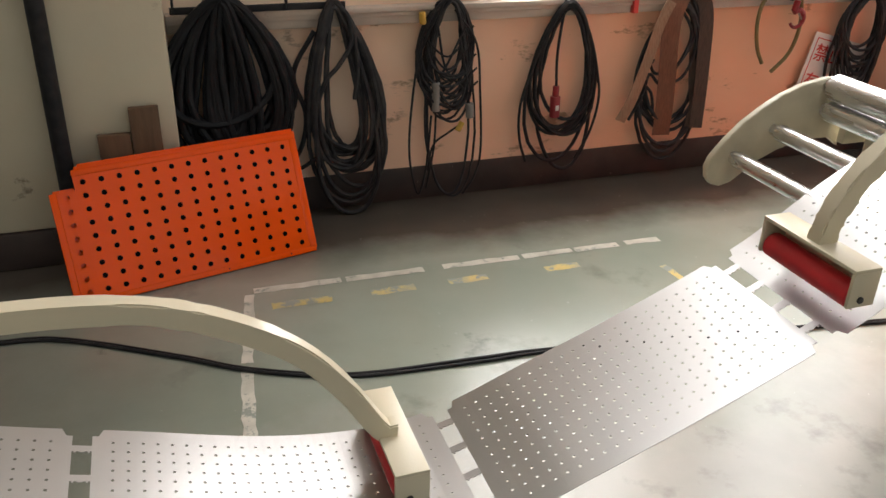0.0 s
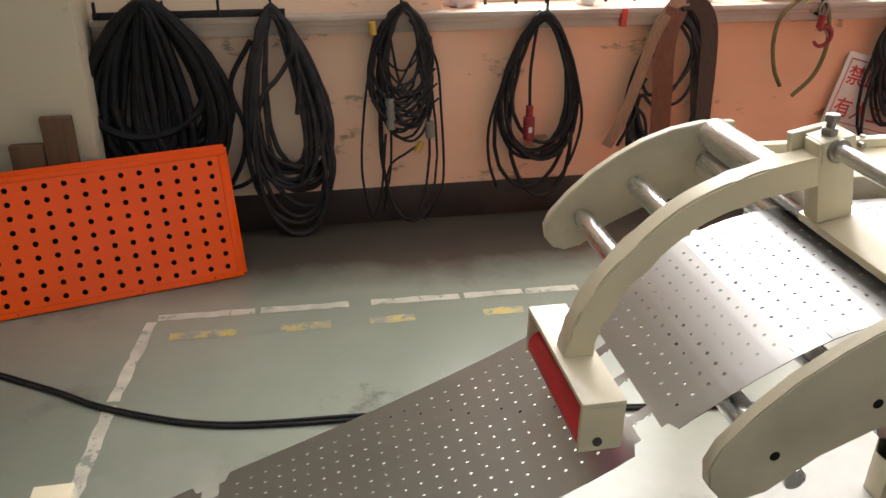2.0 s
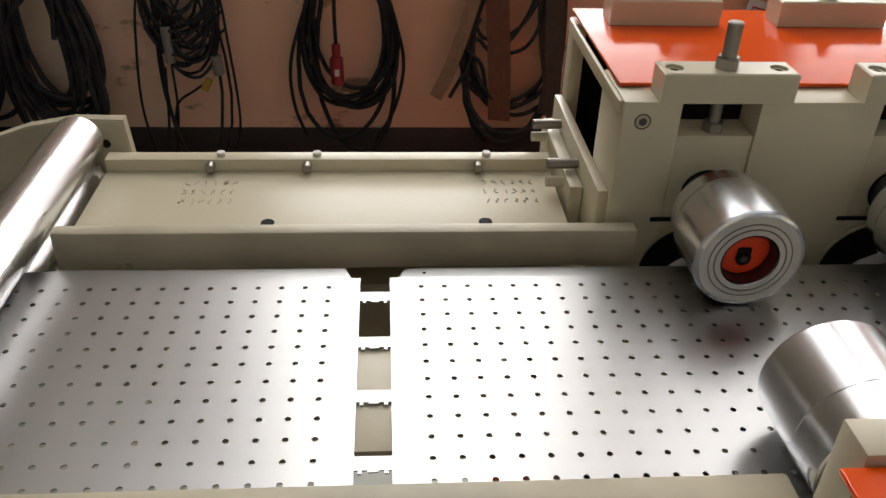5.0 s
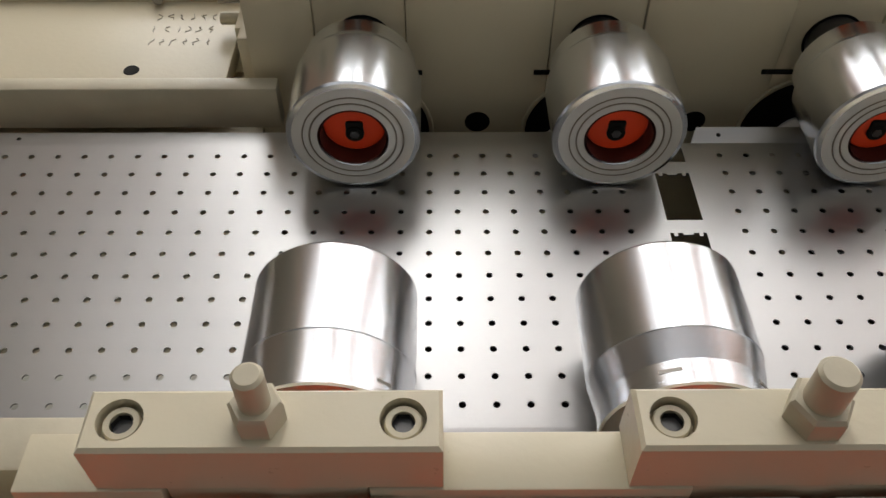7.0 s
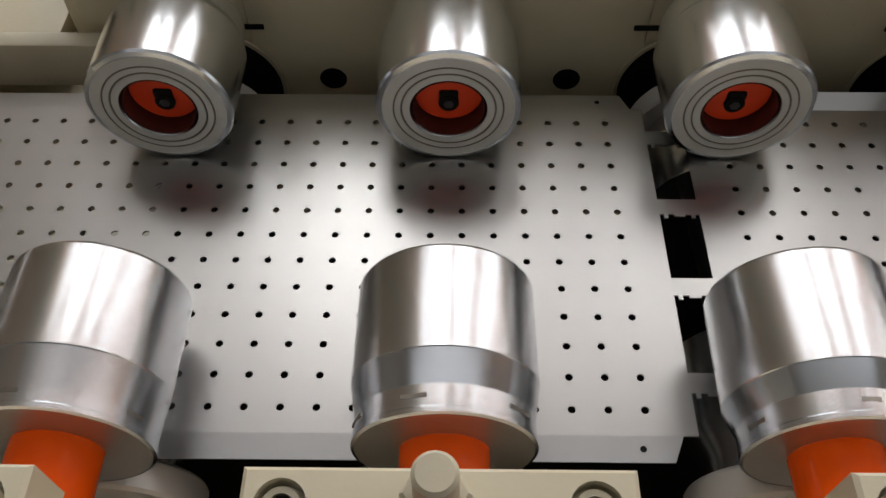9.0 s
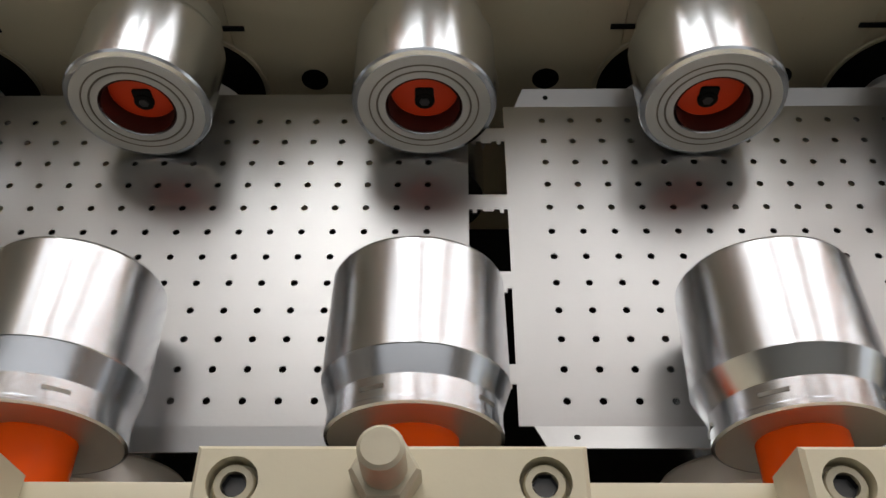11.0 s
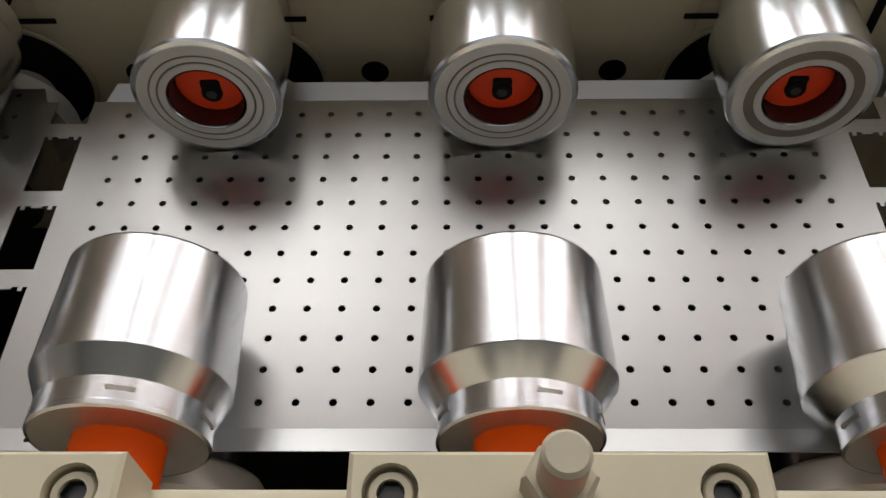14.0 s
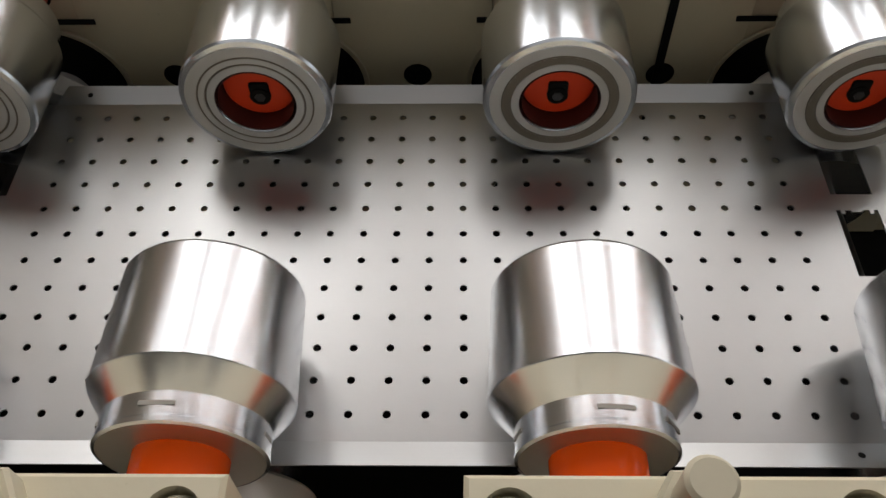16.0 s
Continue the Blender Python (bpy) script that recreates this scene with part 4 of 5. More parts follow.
part("lower_nut", leaning_rod(0.004, -0.2905, -0.2843, 0.0305, 0.0095, 6), BOLT_STEEL, post)
part("lower_pin", leaning_rod(0.009, -0.322, -0.298, 0.0230, 0.0042, 12), DARK_STEEL, post)
hub = part("pivot_hub", leaning_rod(0.0, -0.2695, -0.240, LIFT, 0.0245, 36), CREAM, guide)
q = LEAN @ Vector((-0.006, -0.256, LIFT + 0.022))
part("hub_screw", rod(q, q + Vector((-0.004, 0, 0.020)), 0.0088, 20, None, 0.001), BLACK, hub, "black socket screw")
part("hub_screw_socket", rod(q + Vector((-0.004, 0, 0.0196)), q + Vector((-0.0041, 0, 0.0206)), 0.0046, 6), BOLT_STEEL, hub)
part("pivot_shaft", leaning_rod(0.0, -0.2695, -0.104, LIFT, 0.0085), CHROME, guide)
part("shaft_clip", leaning_rod(0.0, -0.1375, -0.1325, LIFT, 0.0125, 18), BOLT_STEEL, guide)
arm_post = part("arm_post", box(-0.020, 0.020, -0.1315, -0.106, 0.0, 0.090, 0.0015, None, LEAN), CREAM, guide)
part("clamp", box(-0.017, 0.020, -0.1330, -0.1000, LIFT - 0.012, LIFT + 0.012, 0.002, None, LEAN), CREAM, arm_post)
part("stop_plate", box(-0.030, 0.024, -0.0995, -0.0900, LIFT - 0.022, LIFT + 0.014, 0.0012, None, LEAN), CREAM, arm_post)
q = LEAN @ Vector((0.0, -0.117, LIFT + 0.0122))
part("clamp_nut", hexagon(tuple(q), 0.0085, 0.007), BOLT_STEEL, arm_post)
part("clamp_bolt", rod(q, q + Vector((0, 0, 0.020)), 0.0046, 12), BOLT_STEEL, arm_post)
part("clamp_nut", hexagon(tuple(q + Vector((0, 0, 0.013))), 0.0078, 0.008), BOLT_STEEL, arm_post)
part("spring_cylinder", rod((-0.684, -0.337, 0.86), (-0.676, -0.338, 0.62), 0.0062, 16), RUBBER, guide, "black spring cylinder")
part("spring_rod", rod((-0.691, -0.318, 0.925), (-0.684, -0.337, 0.86), 0.0028, 12), DARK_STEEL, guide)
coil_bm = bmesh.new()
tube([Vector((-0.6835, -0.337, 0.852)).lerp(Vector((-0.677, -0.338, 0.66)), k / 288) + Vector((math.cos(k * math.pi / 6), math.sin(k * math.pi / 6), 0)) * 0.0070 for k in range(289)], 0.0009, 5, coil_bm)
part("spring", coil_bm, DARK_STEEL, guide, "dark coil spring round the cylinder")
part("sensor", box(-0.693, -0.686, -0.3258, -0.318, 0.917, 0.9245, 0.001), GREY_PLASTIC, guide)
part("sensor_light", rod((-0.693, -0.3272, 0.922), (-0.686, -0.3272, 0.922), 0.0024, 10), LED, guide, "small red light")


def press_arm(name, label, line, w, h, yc, bracket):
    """A curved flat-bar arm with a channel bracket and a red roller at its end."""
    arm = thing(name, label, "strip guide")
    pts = smoothed([(x, 0, z) for x, z in line], 6)
    bm = bmesh.new()
    rows = []
    for i, p in enumerate(pts):
        a, b = pts[max(0, i - 1)], pts[min(len(pts) - 1, i + 1)]
        t = (b - a).normalized()
        n = Vector((-t.z, 0, t.x))
        rows.append([bm.verts.new(p + n * dz + Vector((0, yc + dy, 0))) for dy, dz in ((-w / 2, -h / 2), (w / 2, -h / 2), (w / 2, h / 2), (-w / 2, h / 2))])
    for a, b in zip(rows, rows[1:]):
        for k in range(4):
            bm.faces.new((a[k], a[(k + 1) % 4], b[(k + 1) % 4], b[k]))
    bm.faces.new(rows[0])
    bm.faces.new(rows[-1][::-1])
    long_edges = [e for e in bm.edges if any(e.verts[0] in r and e.verts[1] in r2 for r, r2 in zip(rows, rows[1:])) or any(e.verts[1] in r and e.verts[0] in r2 for r, r2 in zip(rows, rows[1:]))]
    bmesh.ops.bevel(bm, geom=long_edges, offset=0.0025, segments=2, affect="EDGES")
    part("curved_bar", bm, CREAM, arm)
    x0, x1, y0, y1, z0, z1 = bracket
    br = part("bracket", box(x0, x1, y0, y1, z1 - 0.006, z1, 0.001), CREAM, arm)
    part("bracket_side", box(x0, x1, y0, y0 + 0.006, z0, z1 - 0.0061, 0.001), CREAM, br)
    part("bracket_side", box(x0, x1, y1 - 0.006, y1, z0, z1 - 0.0061, 0.001), CREAM, br)
    part("bracket_back", box(x1 - 0.005, x1, y0 + 0.0062, y1 - 0.0062, z0 + 0.018, z1 - 0.0061, 0.001), CREAM, br)
    xm, zm = (x0 + x1) / 2 - 0.004, z0 + 0.012
    part("red_roller", rod((xm, y0 + 0.008, zm), (xm, y1 - 0.008, zm), 0.0195, 32, None, 0.002), RED_ROLLER, arm, "red polyurethane roller")
    part("axle", rod((xm, y0 - 0.003, zm), (xm, y1 + 0.003, zm), 0.005, 12), DARK_STEEL, arm)
    return arm


press_arm("strip_presser", "cream curved steel bar holding a red roller on the strip", [(-0.957, 0.752), (-0.952, 0.783), (-0.940, 0.812), (-0.914, 0.853), (-0.856, 0.908), (-0.790, 0.938), (-0.72, 0.953), (-0.690, 0.957)], 0.026, 0.032, -0.118,
          (-0.980, -0.934, -0.212, -0.022, 0.698, 0.757))
press_arm("strip_presser", "cream curved steel bar of the other machine with red roller", [(-1.571, 0.495), (-1.594, 0.502), (-1.641, 0.578), (-1.695, 0.645), (-1.76, 0.694), (-1.841, 0.734), (-1.927, 0.756), (-2.068, 0.765), (-2.338, 0.761)], 0.026, 0.029, -0.03,
          (-1.598, -1.548, -0.125, 0.075, 0.436, 0.492))
post = thing("press_stand", "cream steel stand that carries the curved arm", "machine base")
part("column", box(-2.37, -2.29, -0.32, -0.26, 0.0, 0.86, 0.003), CREAM, post)
part("cross_arm", box(-2.36, -2.30, -0.26, 0.01, 0.74, 0.79, 0.003), CREAM, post)

# ---- things by the wall ----
WY = WALL_Y - 0.012


def coil(name, label, mat, cx, top, w, bottoms, r, seed, spread=0.022, y=WALL_Y - 0.048, pinch=0.55, lean=0.0, fill=0.72):
    """Cable hung over a hook in long loops: one loop for each lowest point given."""
    rnd = random.Random(seed)
    ob = thing(name, label, "cable coil")
    for bz in bottoms:
        bm = bmesh.new()
        ww = w * rnd.uniform(fill, 1.0)
        h = top - bz
        off = rnd.uniform(-0.12, 0.12) * w + lean * h
        yy = y + rnd.uniform(-spread, spread * 0.6)
        tz = top - rnd.uniform(0, 0.03)
        pts = []
        for k in range(40):
            a = 2 * math.pi * k / 40
            u = (1 - math.cos(a)) / 2
            wx = ww / 2 * math.sin(a) * (pinch + (1 - pinch) * u ** 0.8) / (0.5 + 0.5 * pinch)
            pts.append((cx + off * u + wx + rnd.uniform(-1, 1) * 0.0022, yy + 0.012 * math.sin(a * 2 + seed), tz - h * u ** 0.92))
        tube(pts, r * rnd.uniform(0.92, 1.05), 8, bm, True)
        part("loop", bm, mat, ob)
    return ob


def hook_peg(x, z, parent):
    bm = tube([(x, WALL_Y - 0.002, z - 0.03), (x, WALL_Y - 0.05, z - 0.03), (x, WALL_Y - 0.058, z - 0.02), (x, WALL_Y - 0.06, z + 0.03)], 0.0045, 8)
    part("peg", bm, RUBBER, parent, "dark steel peg")


rack = thing("hook_rail", "dark steel bar with pegs fixed along the ledge", "hook rail")
part("bar", box(-1.775, -1.22, WALL_Y - 0.062, WALL_Y - 0.0525, 0.738, 0.760, 0.002), RUBBER, rack)
for x in (-1.765, -1.575, -1.415, -1.262):
    part("peg", box(x - 0.004, x + 0.004, WALL_Y - 0.078, WALL_Y - 0.0625, 0.742, 0.792, 0.0015), RUBBER, rack)
for x, z in ((-0.863, 0.775), (-0.388, 0.745), (0.085, 0.745), (0.594, 0.725), (0.965, 0.735)):
    pg = thing("wall_peg", "dark steel peg in the ledge", "hook", "wall pegs")
    hook_peg(x, z, pg)

rnd = random.Random(3)
coil("hose_coil", "thick black rubber hoses hung in long loops", HOSE, -1.620, 0.800, 0.385, [0.20 + 0.005 * k + rnd.uniform(-0.05, 0.05) for k in range(34)], 0.0130, 4, 0.034, WALL_Y - 0.085, 0.55, 0.0, 0.06)
c2 = coil("cable_coil", "dark grey cable bundle hung in long loops", RUBBER_DUSTY, -1.262, 0.775, 0.25, [0.17 + 0.008 * k for k in range(13)] + [0.035, 0.055, 0.09, 0.12], 0.0082, 7, 0.026, WALL_Y - 0.062, 0.42, 0.075, 0.40)
part("cord", tube(smoothed([(-1.262, WALL_Y - 0.07, 0.765), (-1.215, WALL_Y - 0.085, 0.71), (-1.211, WALL_Y - 0.09, 0.632), (-1.255, WALL_Y - 0.095, 0.56), (-1.304, WALL_Y - 0.095, 0.506), (-1.335, WALL_Y - 0.085, 0.42)], 8), 0.0080, 8), RUBBER_DUSTY, c2)
part("cord", tube(smoothed([(-1.20, WALL_Y - 0.085, 0.66), (-1.190, WALL_Y - 0.09, 0.55), (-1.205, WALL_Y - 0.09, 0.437)], 8), 0.0075, 8), RUBBER_DUSTY, c2)
part("cord", tube(smoothed([(-1.33, WALL_Y - 0.07, 0.67), (-1.404, WALL_Y - 0.06, 0.53), (-1.372, WALL_Y - 0.07, 0.40), (-1.385, WALL_Y - 0.07, 0.295), (-1.43, WALL_Y - 0.06, 0.20)], 8), 0.0085, 8), RUBBER, c2)
part("cord", tube(smoothed([(-1.43, WALL_Y - 0.06, 0.185), (-1.39, WALL_Y - 0.07, 0.20), (-1.34, WALL_Y - 0.08, 0.235)], 8), 0.0075, 8), RUBBER, c2)
c3 = coil("cable_coil", "thin dark cable wound in a coil with loose plugs", RUBBER_DUSTY, -0.858, 0.775, 0.225, [0.34 + 0.010 * k for k in range(18)] + [0.045, 0.055], 0.0046, 11, 0.022, WALL_Y - 0.055, 0.7, 0.0, 0.5)
for k in range(5):
    bm = tube(smoothed([(-0.95 + 0.012 * k, WALL_Y - 0.06, 0.63 - 0.03 * k), (-0.86, WALL_Y - 0.075, 0.56 - 0.045 * k), (-0.765 + 0.006 * k, WALL_Y - 0.06, 0.66 - 0.05 * k)], 8), 0.0038, 6)
    part("loop", bm, RUBBER, c3)
part("connector", rod((-0.905, WALL_Y - 0.07, 0.47), (-0.902, WALL_Y - 0.07, 0.365), 0.015, 14), GREY_PLASTIC, c3, "grey cable connector")
part("cord", tube(smoothed([(-0.902, WALL_Y - 0.07, 0.365), (-0.905, WALL_Y - 0.06, 0.22), (-0.93, WALL_Y - 0.05, 0.06)], 8), 0.004, 6), RUBBER, c3)
part("plug", rod((-0.775, WALL_Y - 0.07, 0.385), (-0.770, WALL_Y - 0.07, 0.33), 0.016, 12), GREY_PLASTIC, c3, "brown grey plug")
part("plug", rod((-0.800, WALL_Y - 0.07, 0.315), (-0.818, WALL_Y - 0.072, 0.283), 0.011, 8), YELLOW_PLASTIC, c3, "small yellow plug")
part("cord", tube(smoothed([(-0.80, WALL_Y - 0.07, 0.31), (-0.85, WALL_Y - 0.06, 0.275), (-0.905, WALL_Y - 0.055, 0.23), (-0.925, WALL_Y - 0.05, 0.13)], 8), 0.004, 6), RUBBER, c3)
for pts in ([(-0.90, 0.72), (-0.968, 0.56), (-0.995, 0.38), (-1.003, 0.23), (-0.990, 0.12), (-0.968, 0.05), (-0.945, 0.11), (-0.932, 0.20), (-0.921, 0.35)],
            [(-0.84, 0.72), (-0.757, 0.60), (-0.735, 0.42), (-0.724, 0.20), (-0.745, 0.10), (-0.79, 0.03)],
            [(-0.90, 0.66), (-0.87, 0.52), (-0.80, 0.44)], [(-0.80, 0.66), (-0.86, 0.54), (-0.93, 0.42)], [(-0.82, 0.62), (-0.79, 0.48), (-0.776, 0.37)]):
    part("cord", tube(smoothed([(x, WALL_Y - 0.072, z) for x, z in pts], 8), 0.0042, 6), RUBBER, c3)
part("tape", rod((-0.957, WALL_Y - 0.066, 0.715), (-0.953, WALL_Y - 0.066, 0.675), 0.012, 10), YELLOW_PLASTIC, c3, "yellow tape round the cable")
c4 = coil("cable_coil", "black cable hung in ovals with a red socket plug", RUBBER, -0.395, 0.735, 0.255, [0.235, 0.245, 0.265, 0.275, 0.285, 0.255, 0.30, 0.115, 0.13], 0.0072, 17, 0.016, WALL_Y - 0.05, 0.62)
bm = rod((-0.432, WALL_Y - 0.075, 0.385), (-0.430, WALL_Y - 0.075, 0.305), 0.0195, 20)
rod((-0.432, WALL_Y - 0.075, 0.425), (-0.432, WALL_Y - 0.075, 0.386), 0.0125, 16, bm)
part("plug", bm, RED_PLASTIC, c4, "dark red industrial plug")
part("rating_plate", box(-0.437, -0.424, WALL_Y - 0.0955, WALL_Y - 0.0925, 0.335, 0.355, 0.0005), WHITE, c4, "small pale rating plate")
part("cord", tube(smoothed([(-0.432, WALL_Y - 0.075, 0.42), (-0.433, WALL_Y - 0.065, 0.55), (-0.415, WALL_Y - 0.06, 0.70), (-0.39, WALL_Y - 0.055, 0.735)], 8), 0.0055, 8), RUBBER, c4)

for pts in ([(-0.41, 0.735), (-0.475, 0.62), (-0.545, 0.44), (-0.568, 0.33), (-0.560, 0.22), (-0.53, 0.13)], [(-0.385, 0.735), (-0.30, 0.60), (-0.255, 0.46), (-0.238, 0.35), (-0.265, 0.22), (-0.32, 0.12)]):
    part("cord", tube(smoothed([(x, WALL_Y - 0.058, z) for x, z in pts], 8), 0.0052, 8), RUBBER, c4)


def strap(name, pts, w, th, mat, parent, label=""):
    bm = bmesh.new()
    line = smoothed(pts, 8)
    rows = []
    for i, p in enumerate(line):
        t = (line[min(i + 1, len(line) - 1)] - line[max(i - 1, 0)]).normalized()
        s = Vector((t.z, 0, -t.x))
        if s.length < 0.05:
            s = Vector((1, 0, 0))
        s = (s.normalized() + Vector((0, 0.35, 0))).normalized()
        n = t.cross(s).normalized()
        rows.append([bm.verts.new(p + s * a * w / 2 + n * b * th / 2) for a, b in ((-1, -1), (1, -1), (1, 1), (-1, 1))])
    for a, b in zip(rows, rows[1:]):
        for k in range(4):
            bm.faces.new((a[k], a[(k + 1) % 4], b[(k + 1) % 4], b[k]))
    bm.faces.new(rows[0])
    bm.faces.new(rows[-1][::-1])
    return part(name, bm, mat, parent, label)


sling = coil("lifting_sling", "brown webbing sling and dark cables hung over one peg", RUBBER_DUSTY, 0.075, 0.72, 0.27, [0.20, 0.23, 0.25, 0.14, 0.17, 0.27, 0.10], 0.0075, 23, 0.016, WALL_Y - 0.05, 0.6)
Y1 = WALL_Y - 0.085
strap("web", [(0.085, Y1, 0.762), (0.045, Y1, 0.755), (0.012, Y1, 0.715), (-0.022, Y1, 0.641), (-0.050, Y1, 0.534), (-0.078, Y1, 0.435), (-0.110, Y1, 0.34), (-0.143, Y1 + 0.01, 0.264)], 0.038, 0.004, WEB, sling, "pale brown webbing")
strap("web", [(0.045, Y1 - 0.008, 0.735), (0.022, Y1 - 0.009, 0.66), (0.021, Y1 - 0.009, 0.564), (0.032, Y1 - 0.006, 0.454), (0.045, Y1, 0.304), (0.052, Y1 + 0.01, 0.19)], 0.068, 0.004, WEB_RED, sling, "reddish brown webbing")
for dx, y, w in ((0.0, 0.0, 0.052), (0.014, 0.016, 0.048), (-0.022, 0.026, 0.045)):
    strap("web", [(0.075 + dx, Y1 - 0.006 + y, 0.757), (0.128 + dx, Y1 + y, 0.742), (0.172 + dx, Y1 + y, 0.668), (0.190 + dx, Y1 + y, 0.505), (0.200 + dx * 0.4, Y1 + y, 0.36), (0.205 - dx, Y1 + y, 0.21)], w, 0.004, WEB_DARK, sling, "dark webbing")
for pts in ([(0.07, 0.72), (-0.01, 0.58), (-0.035, 0.50), (0.0, 0.44), (0.09, 0.47), (0.15, 0.58), (0.14, 0.70)], [(0.06, 0.70), (0.13, 0.60), (0.11, 0.50), (0.03, 0.40), (-0.03, 0.44), (-0.05, 0.36), (-0.10, 0.26)],
            [(0.10, 0.74), (0.145, 0.66), (0.16, 0.52), (0.12, 0.42), (0.04, 0.39)], [(-0.02, 0.50), (-0.055, 0.42), (-0.01, 0.36), (0.01, 0.27)]):
    part("cord", tube(smoothed([(x, WALL_Y - 0.065, z) for x, z in pts], 8), 0.0060, 8), RUBBER_DUSTY, sling)

hk = thing("crane_hook", "dark red lifting hook hung on the ledge", "hook")
ring = [(0.609 + 0.032 * math.cos(a), WALL_Y - 0.075, 0.625 + 0.034 * math.sin(a)) for a in [radians(130 - 14 * k) for k in range(21)]]
bm = bmesh.new()
for i, (p, q) in enumerate(zip(ring, ring[1:])):
    rod(p, q, 0.0125 - 0.00035 * i, 12, bm)
rod((0.590, WALL_Y - 0.075, 0.655), (0.597, WALL_Y - 0.075, 0.698), 0.013, 14, bm)
part("hook_body", bm, RED_PLASTIC, hk)
part("shackle", tube([(0.597 + 0.016 * math.cos(2 * math.pi * k / 18), WALL_Y - 0.070, 0.716 + 0.026 * math.sin(2 * math.pi * k / 18)) for k in range(18)], 0.0045, 8, None, True), BOLT_STEEL, hk, "zinc shackle")
part("safety_latch", rod((0.602, WALL_Y - 0.075, 0.66), (0.634, WALL_Y - 0.075, 0.622), 0.004, 8), BOLT_STEEL, hk)
rope = thing("rope", "short olive rope hung over the ledge with loose ends", "rope")
part("strand", tube(smoothed([(x, WALL_Y - 0.055, z) for x, z in ((0.497, 0.448), (0.462, 0.51), (0.440, 0.60), (0.447, 0.685), (0.499, 0.742), (0.555, 0.760), (0.612, 0.735), (0.640, 0.66), (0.648, 0.57), (0.62, 0.48), (0.551, 0.409))], 8), 0.0075, 8), ROPE, rope)
part("tape", rod((0.530, WALL_Y - 0.060, 0.748), (0.572, WALL_Y - 0.060, 0.758), 0.0105, 10), material("lime_tape", (0.50, 0.60, 0.16), 0.5), rope, "lime green tape")
coil("cable_coil", "tangled dark cable with a loose tail hung beside the sign", RUBBER_DUSTY, 0.965, 0.735, 0.24, [0.29 + 0.014 * k for k in range(16)] + [0.17, 0.2], 0.0062, 29, 0.026, WALL_Y - 0.066, 0.75, 0.0, 0.45)
coil("cable_coil", "dark cable and olive rope hung in the corner of the ledge", RUBBER_DUSTY, 1.42, 0.73, 0.16, [0.42, 0.45, 0.48, 0.5], 0.008, 31, 0.02, WALL_Y - 0.06, 0.7)

# sign
sign = thing("warning_sign", "white sheet sign with red writing and border leaning on the wall", "sign", "", pose(0.918, WALL_Y - 0.026, 0.376, -3, 15, 0))
part("board", box(-0.185, 0.185, -0.004, 0.0, -0.137, 0.137, 0.0012), WHITE, sign)
bm = box(-0.168, 0.168, -0.0048, -0.0042, 0.113, 0.117, 0)
box(-0.168, 0.168, -0.0048, -0.0042, -0.117, -0.113, 0, bm)
box(-0.168, -0.164, -0.0048, -0.0042, -0.1128, 0.1128, 0, bm)
box(0.164, 0.168, -0.0048, -0.0042, -0.1128, 0.1128, 0, bm)
part("border", bm, RED_INK, sign, "thin red border", smooth=0)
for body, z in (("禁止", 0.032), ("有人工", -0.088)):
    cu = bpy.data.curves.new("lettering", "FONT")
    cu.body, cu.size, cu.align_x, cu.extrude, cu.offset = body, 0.076, "LEFT", 0.0004, 0.0008
    cu.materials.append(RED_INK)
    tx = new("lettering", cu)
    tx.parent = sign
    tx.matrix_basis = pose(-0.158, -0.0048, z, 90, 0, 0)
    tagged(tx, "red painted characters")

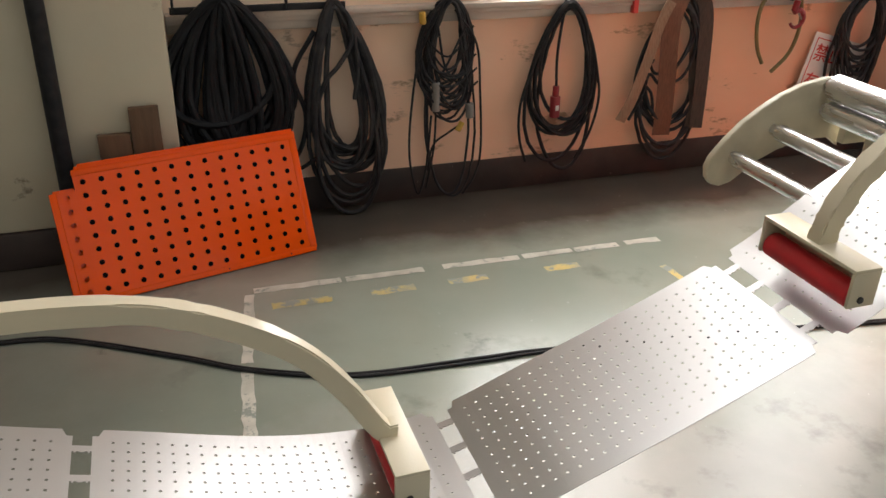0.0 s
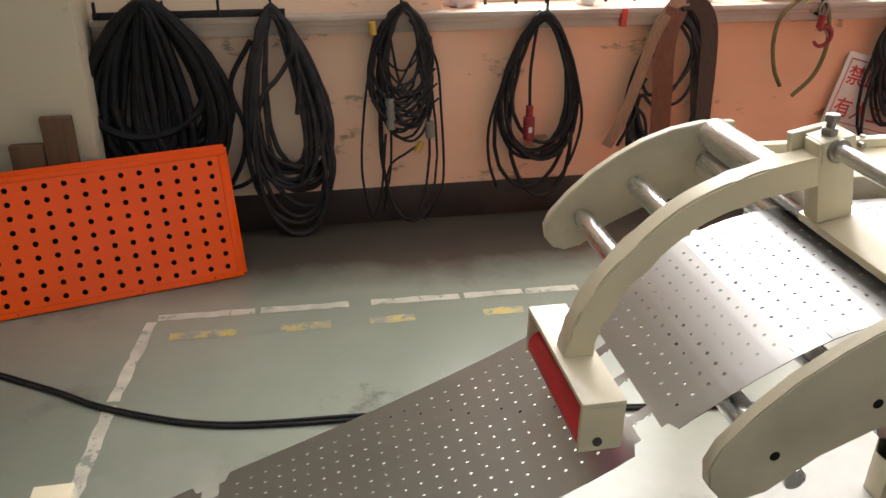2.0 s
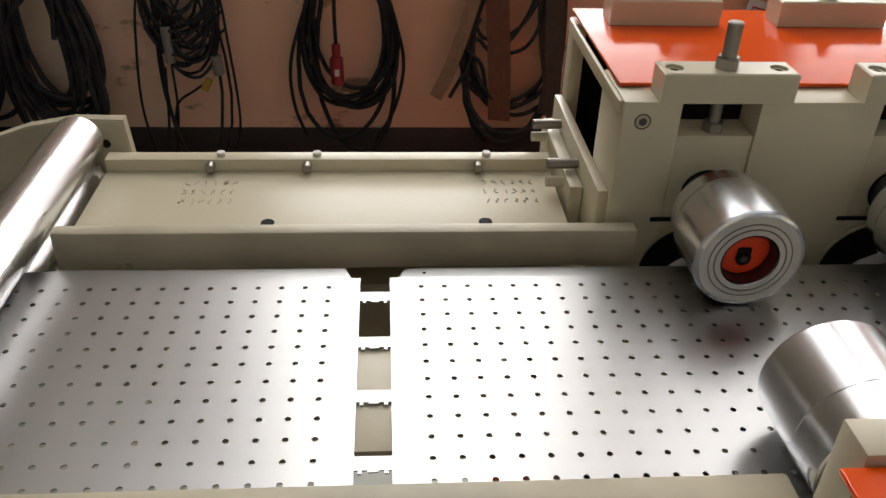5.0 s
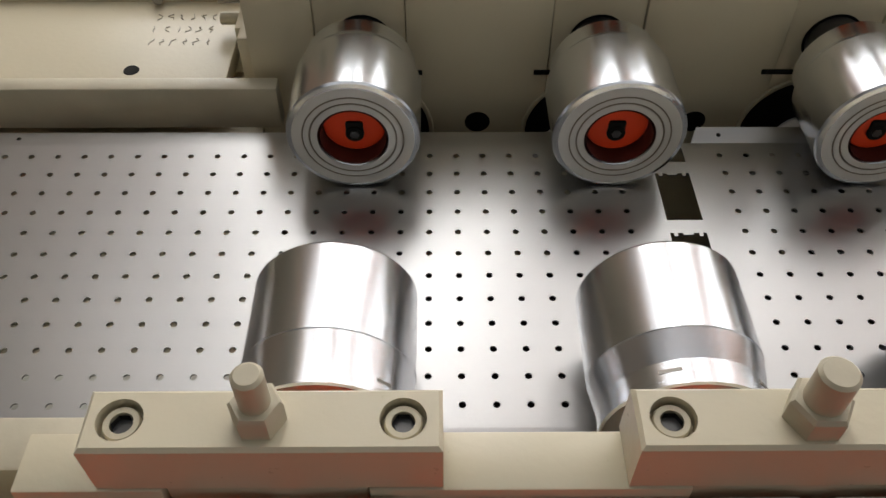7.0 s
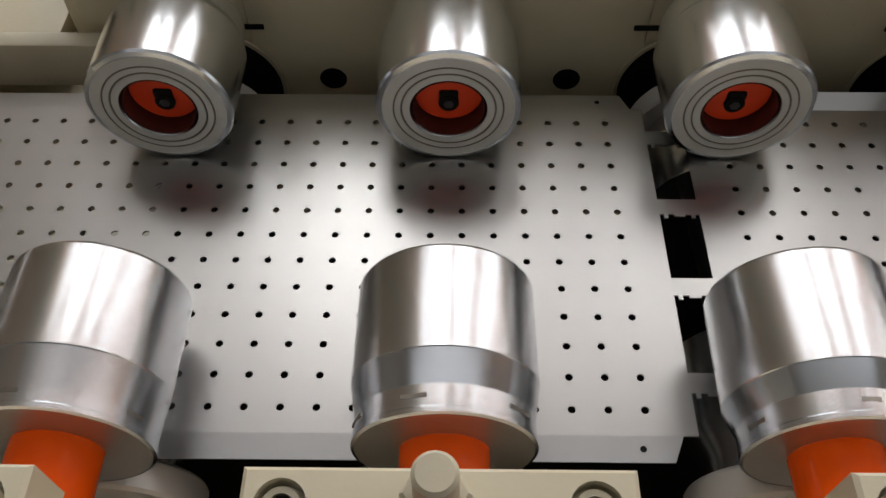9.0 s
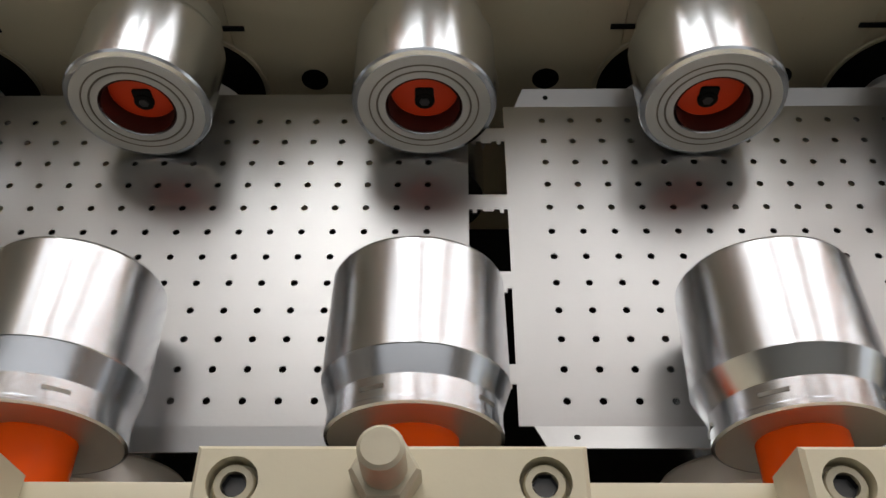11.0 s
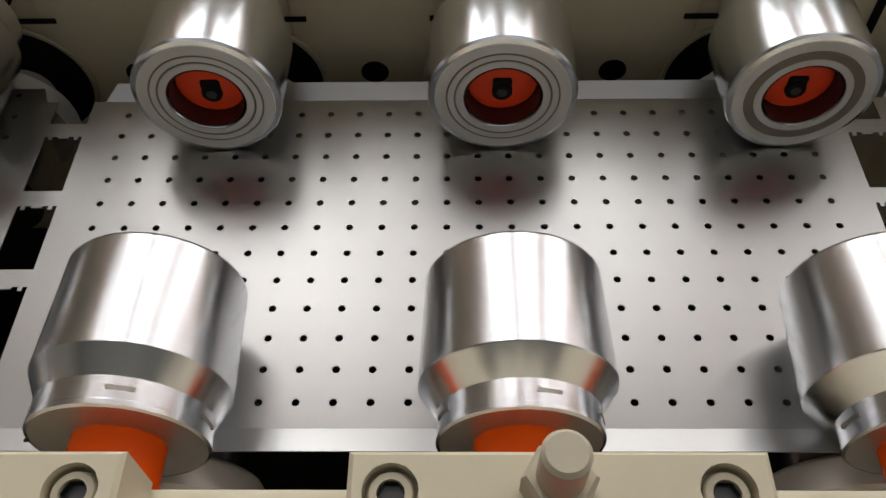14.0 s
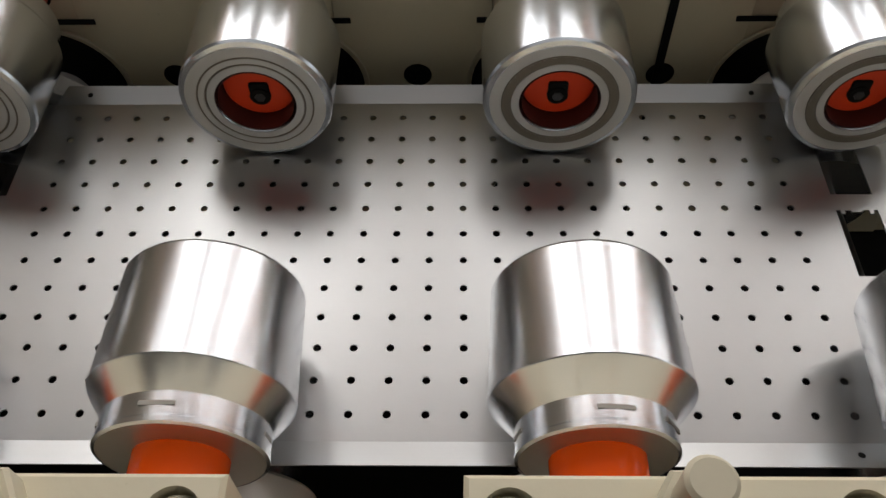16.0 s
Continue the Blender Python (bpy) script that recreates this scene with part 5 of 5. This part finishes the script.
# orange finished panels leaning by the pillar
def finished_panel(m, label, notch=False):
    ob = thing("finished_panel", label, "metal panel", "finished panels", m)
    L, H, nx, nz, r, n = 0.76, 0.395, 14, 9, 0.0080, 12
    edge_x, edge_z = 0.020, 0.018
    px, pz = (L - 2 * edge_x) / nx, (H - 2 * edge_z) / nz
    v, f = [], []
    for i in range(nx):
        for j in range(nz):
            if notch and i == 0 and j == nz - 1:
                continue
            cx, cz = edge_x + (i + 0.5) * px, edge_z + (j + 0.5) * pz
            s = len(v)
            for ring in (0, 1, 2):
                for k in range(2 * n):
                    a = 2 * math.pi * k / (2 * n)
                    c, q = math.cos(a), math.sin(a)
                    mm = max(abs(c), abs(q))
                    v.append((cx + r * c, 0.0 if ring == 1 else 0.0015, cz + r * q) if ring else (cx + c / mm * px / 2, 0, cz + q / mm * pz / 2))
            for k in range(2 * n):
                j2 = (k + 1) % (2 * n)
                f.append((s + k, s + j2, s + 2 * n + j2, s + 2 * n + k))
                f.append((s + 2 * n + k, s + 2 * n + j2, s + 4 * n + j2, s + 4 * n + k))
    linked("face_sheet", joined_mesh("face_sheet", v, f, ORANGE), None, ob, smooth=0)
    top = H - edge_z - (pz if notch else 0)
    bm = box(0, L, -0.0002, 0.020, 0, edge_z - 0.0002, 0.002)
    box(px + edge_x if notch else 0, L, -0.0002, 0.020, H - edge_z + 0.0002, H, 0.002, bm)
    box(0, edge_x - 0.0002, -0.0002, 0.020, edge_z, top, 0.002, bm)
    box(L - edge_x + 0.0002, L, -0.0002, 0.020, edge_z, H - edge_z, 0.002, bm)
    # folded lip standing off the top and bottom edges, and small rivets on the rim
    box(0.03 if not notch else px + 0.03, L - 0.006, 0.004, 0.0055, H + 0.0002, H + 0.009, 0.0004, bm)
    for x in (0.12, 0.46, L - 0.09):
        part("rim_hole", lathe([(0, 0), (0, 0.0022), (0.0003, 0.0024)], 10, None, Matrix.Translation((x, -0.0006, 0.009))), BLACK, ob, "tiny dark hole in the rim")
    part("rim", bm, ORANGE, ob, "folded orange rim")
    # Added black sheet: paints the shade that shows through the holes.
    part("hole_shade_sheet", box(edge_x + (px if notch else 0), L - edge_x, 0.014, 0.016, edge_z, H - edge_z, 0), BLACK, ob, "black sheet standing in for the shade behind the holes", smooth=0)
    return ob


finished_panel(pose(-2.142, 1.345, 0.004, -22, 0, 13.5), "glossy orange perforated panel with a notched corner leaning by the pillar", True)
finished_panel(pose(-2.135, 1.372, 0.002, -22, 0, 13.5), "glossy orange perforated panel leaning behind another", True)
for x0, x1, z1, dy in ((-2.03, -1.935, 0.425, 0.0), (-1.932, -1.845, 0.505, 0.004)):
    pl = thing("wood_plank", "short rough brown plank standing against the pillar", "plank", "planks by the pillar")
    part("board", box(x0, x1, 1.625 - dy, 1.650 - dy, 0, z1, 0.003), WOOD, pl)

# cable across the floor
fc = thing("floor_cable", "pair of black cables lying across the workshop floor", "cable")
for k, dy in enumerate((0.0, 0.011)):
    pts = smoothed([(-2.9, 1.50 + dy, 0.0055), (-2.45, 1.24 + dy, 0.0055), (-2.19, 1.185 + dy, 0.0055), (-1.88, 1.005 + dy, 0.0055), (-1.70, 0.885 + dy, 0.0055), (-1.45, 0.785 + dy, 0.0055), (-1.12, 0.752 + dy * 1.5, 0.0055), (-0.86, 0.735 + dy, 0.0055), (-0.02, 0.612 + dy, 0.0055), (0.5, 0.52 + dy, 0.0055)], 10)
    part("cord", tube(pts, 0.0050, 8), RUBBER, fc)

# wrapped bundle and odds and ends
wrap = thing("wrapped_bundle", "bundle in cloudy crumpled plastic film standing by the wall", "bundle")
bm = bmesh.new()
bmesh.ops.create_icosphere(bm, subdivisions=4, radius=1)
for v in bm.verts:
    q = noise.noise(v.co * 2.2) * 0.12 + noise.noise(v.co * 6) * 0.05
    v.co = Vector((v.co.x * 0.15 * (1 + q), v.co.y * 0.10 * (1 + q), v.co.z * 0.34 * (1 + q * 0.6)))
bm.transform(Matrix.Translation((1.255, 1.68, 0.335)))
part("film", bm, PLASTIC_WRAP, wrap)
rnd = random.Random(12)
for k in range(9):
    a, z0 = rnd.uniform(math.pi * 0.9, math.pi * 2.1), rnd.uniform(0.16, 0.5)
    pts = [(1.255 + 0.152 * math.cos(a + 0.10 * j) * (1 - ((z0 + 0.03 * j - 0.335) / 0.42) ** 2) ** 0.5, 1.68 + 0.105 * math.sin(a + 0.10 * j) * (1 - ((z0 + 0.03 * j - 0.335) / 0.42) ** 2) ** 0.5, z0 + 0.03 * j) for j in range(5)]
    part("film_fold", tube(smoothed(pts, 4), 0.006, 6), PLASTIC_WRAP, wrap, "raised crease of the film")
part("film_knot", lathe([(0.0, 0.0), (0.0, 0.030), (0.02, 0.018), (0.05, 0.034), (0.06, 0.0)], 14, None, Matrix.Translation((1.255, 1.68, 0.655)) @ Matrix.Rotation(radians(90), 4, "X")), PLASTIC_WRAP, wrap, "twisted top of the film")
bag = thing("plastic_bag", "crumpled white plastic bag lying on the ledge", "bag")
bm = bmesh.new()
bmesh.ops.create_icosphere(bm, subdivisions=3, radius=1)
for v in bm.verts:
    q = noise.noise(v.co * 2.8) * 0.35
    v.co = Vector((v.co.x * 0.058 * (1 + q), v.co.y * 0.035 * (1 + q), max(-0.022, v.co.z * 0.032 * (1 + q))))
bm.transform(Matrix.Translation((-0.655, WALL_Y + 0.035, SILL_Z + 0.024)))
part("film", bm, PLASTIC_WRAP, bag)
for k, (x, h, r, mt) in enumerate(((-0.23, 0.16, 0.032, WHITE), (0.20, 0.13, 0.03, ALU), (0.82, 0.10, 0.028, GREY_PLASTIC))):
    btl = thing("bottle", "pale plastic bottle standing on the window ledge", "bottle", "bottles on the ledge")
    part("flask", lathe([(0, 0), (0, r * 0.92), (0.004, r), (h * 0.7, r), (h * 0.85, r * 0.5), (h, r * 0.4), (h, 0)], 20, None, Matrix.Translation((x, WALL_Y + 0.03, SILL_Z)) @ Matrix.Rotation(radians(90), 4, "X")), mt, btl)


# ---- what moves ----
def motions():
    for ob, base, at, y in STRIP_PARTS:
        rows = []
        for t in FEED_TIMES:
            x, z, tilt = on_strip(base + at + fed(t))
            rows.append((t, pose(x, y, z, 0, tilt, 0) @ Matrix.Translation((-at, 0, 0))))
        walk(ob, rows)
    for ob, base in LEVEL_PANELS:
        walk(ob, [(t, pose(base + fed(t), 0, SHEET_Z)) for t in FEED_TIMES])
    for ob, x, y, z, r, sense in TURNING:
        walk(ob, [(t, pose(x, y, z, 0, sense * math.degrees((fed(t) - FEED[0][1]) / r), 0)) for t in FEED_TIMES])


motions()
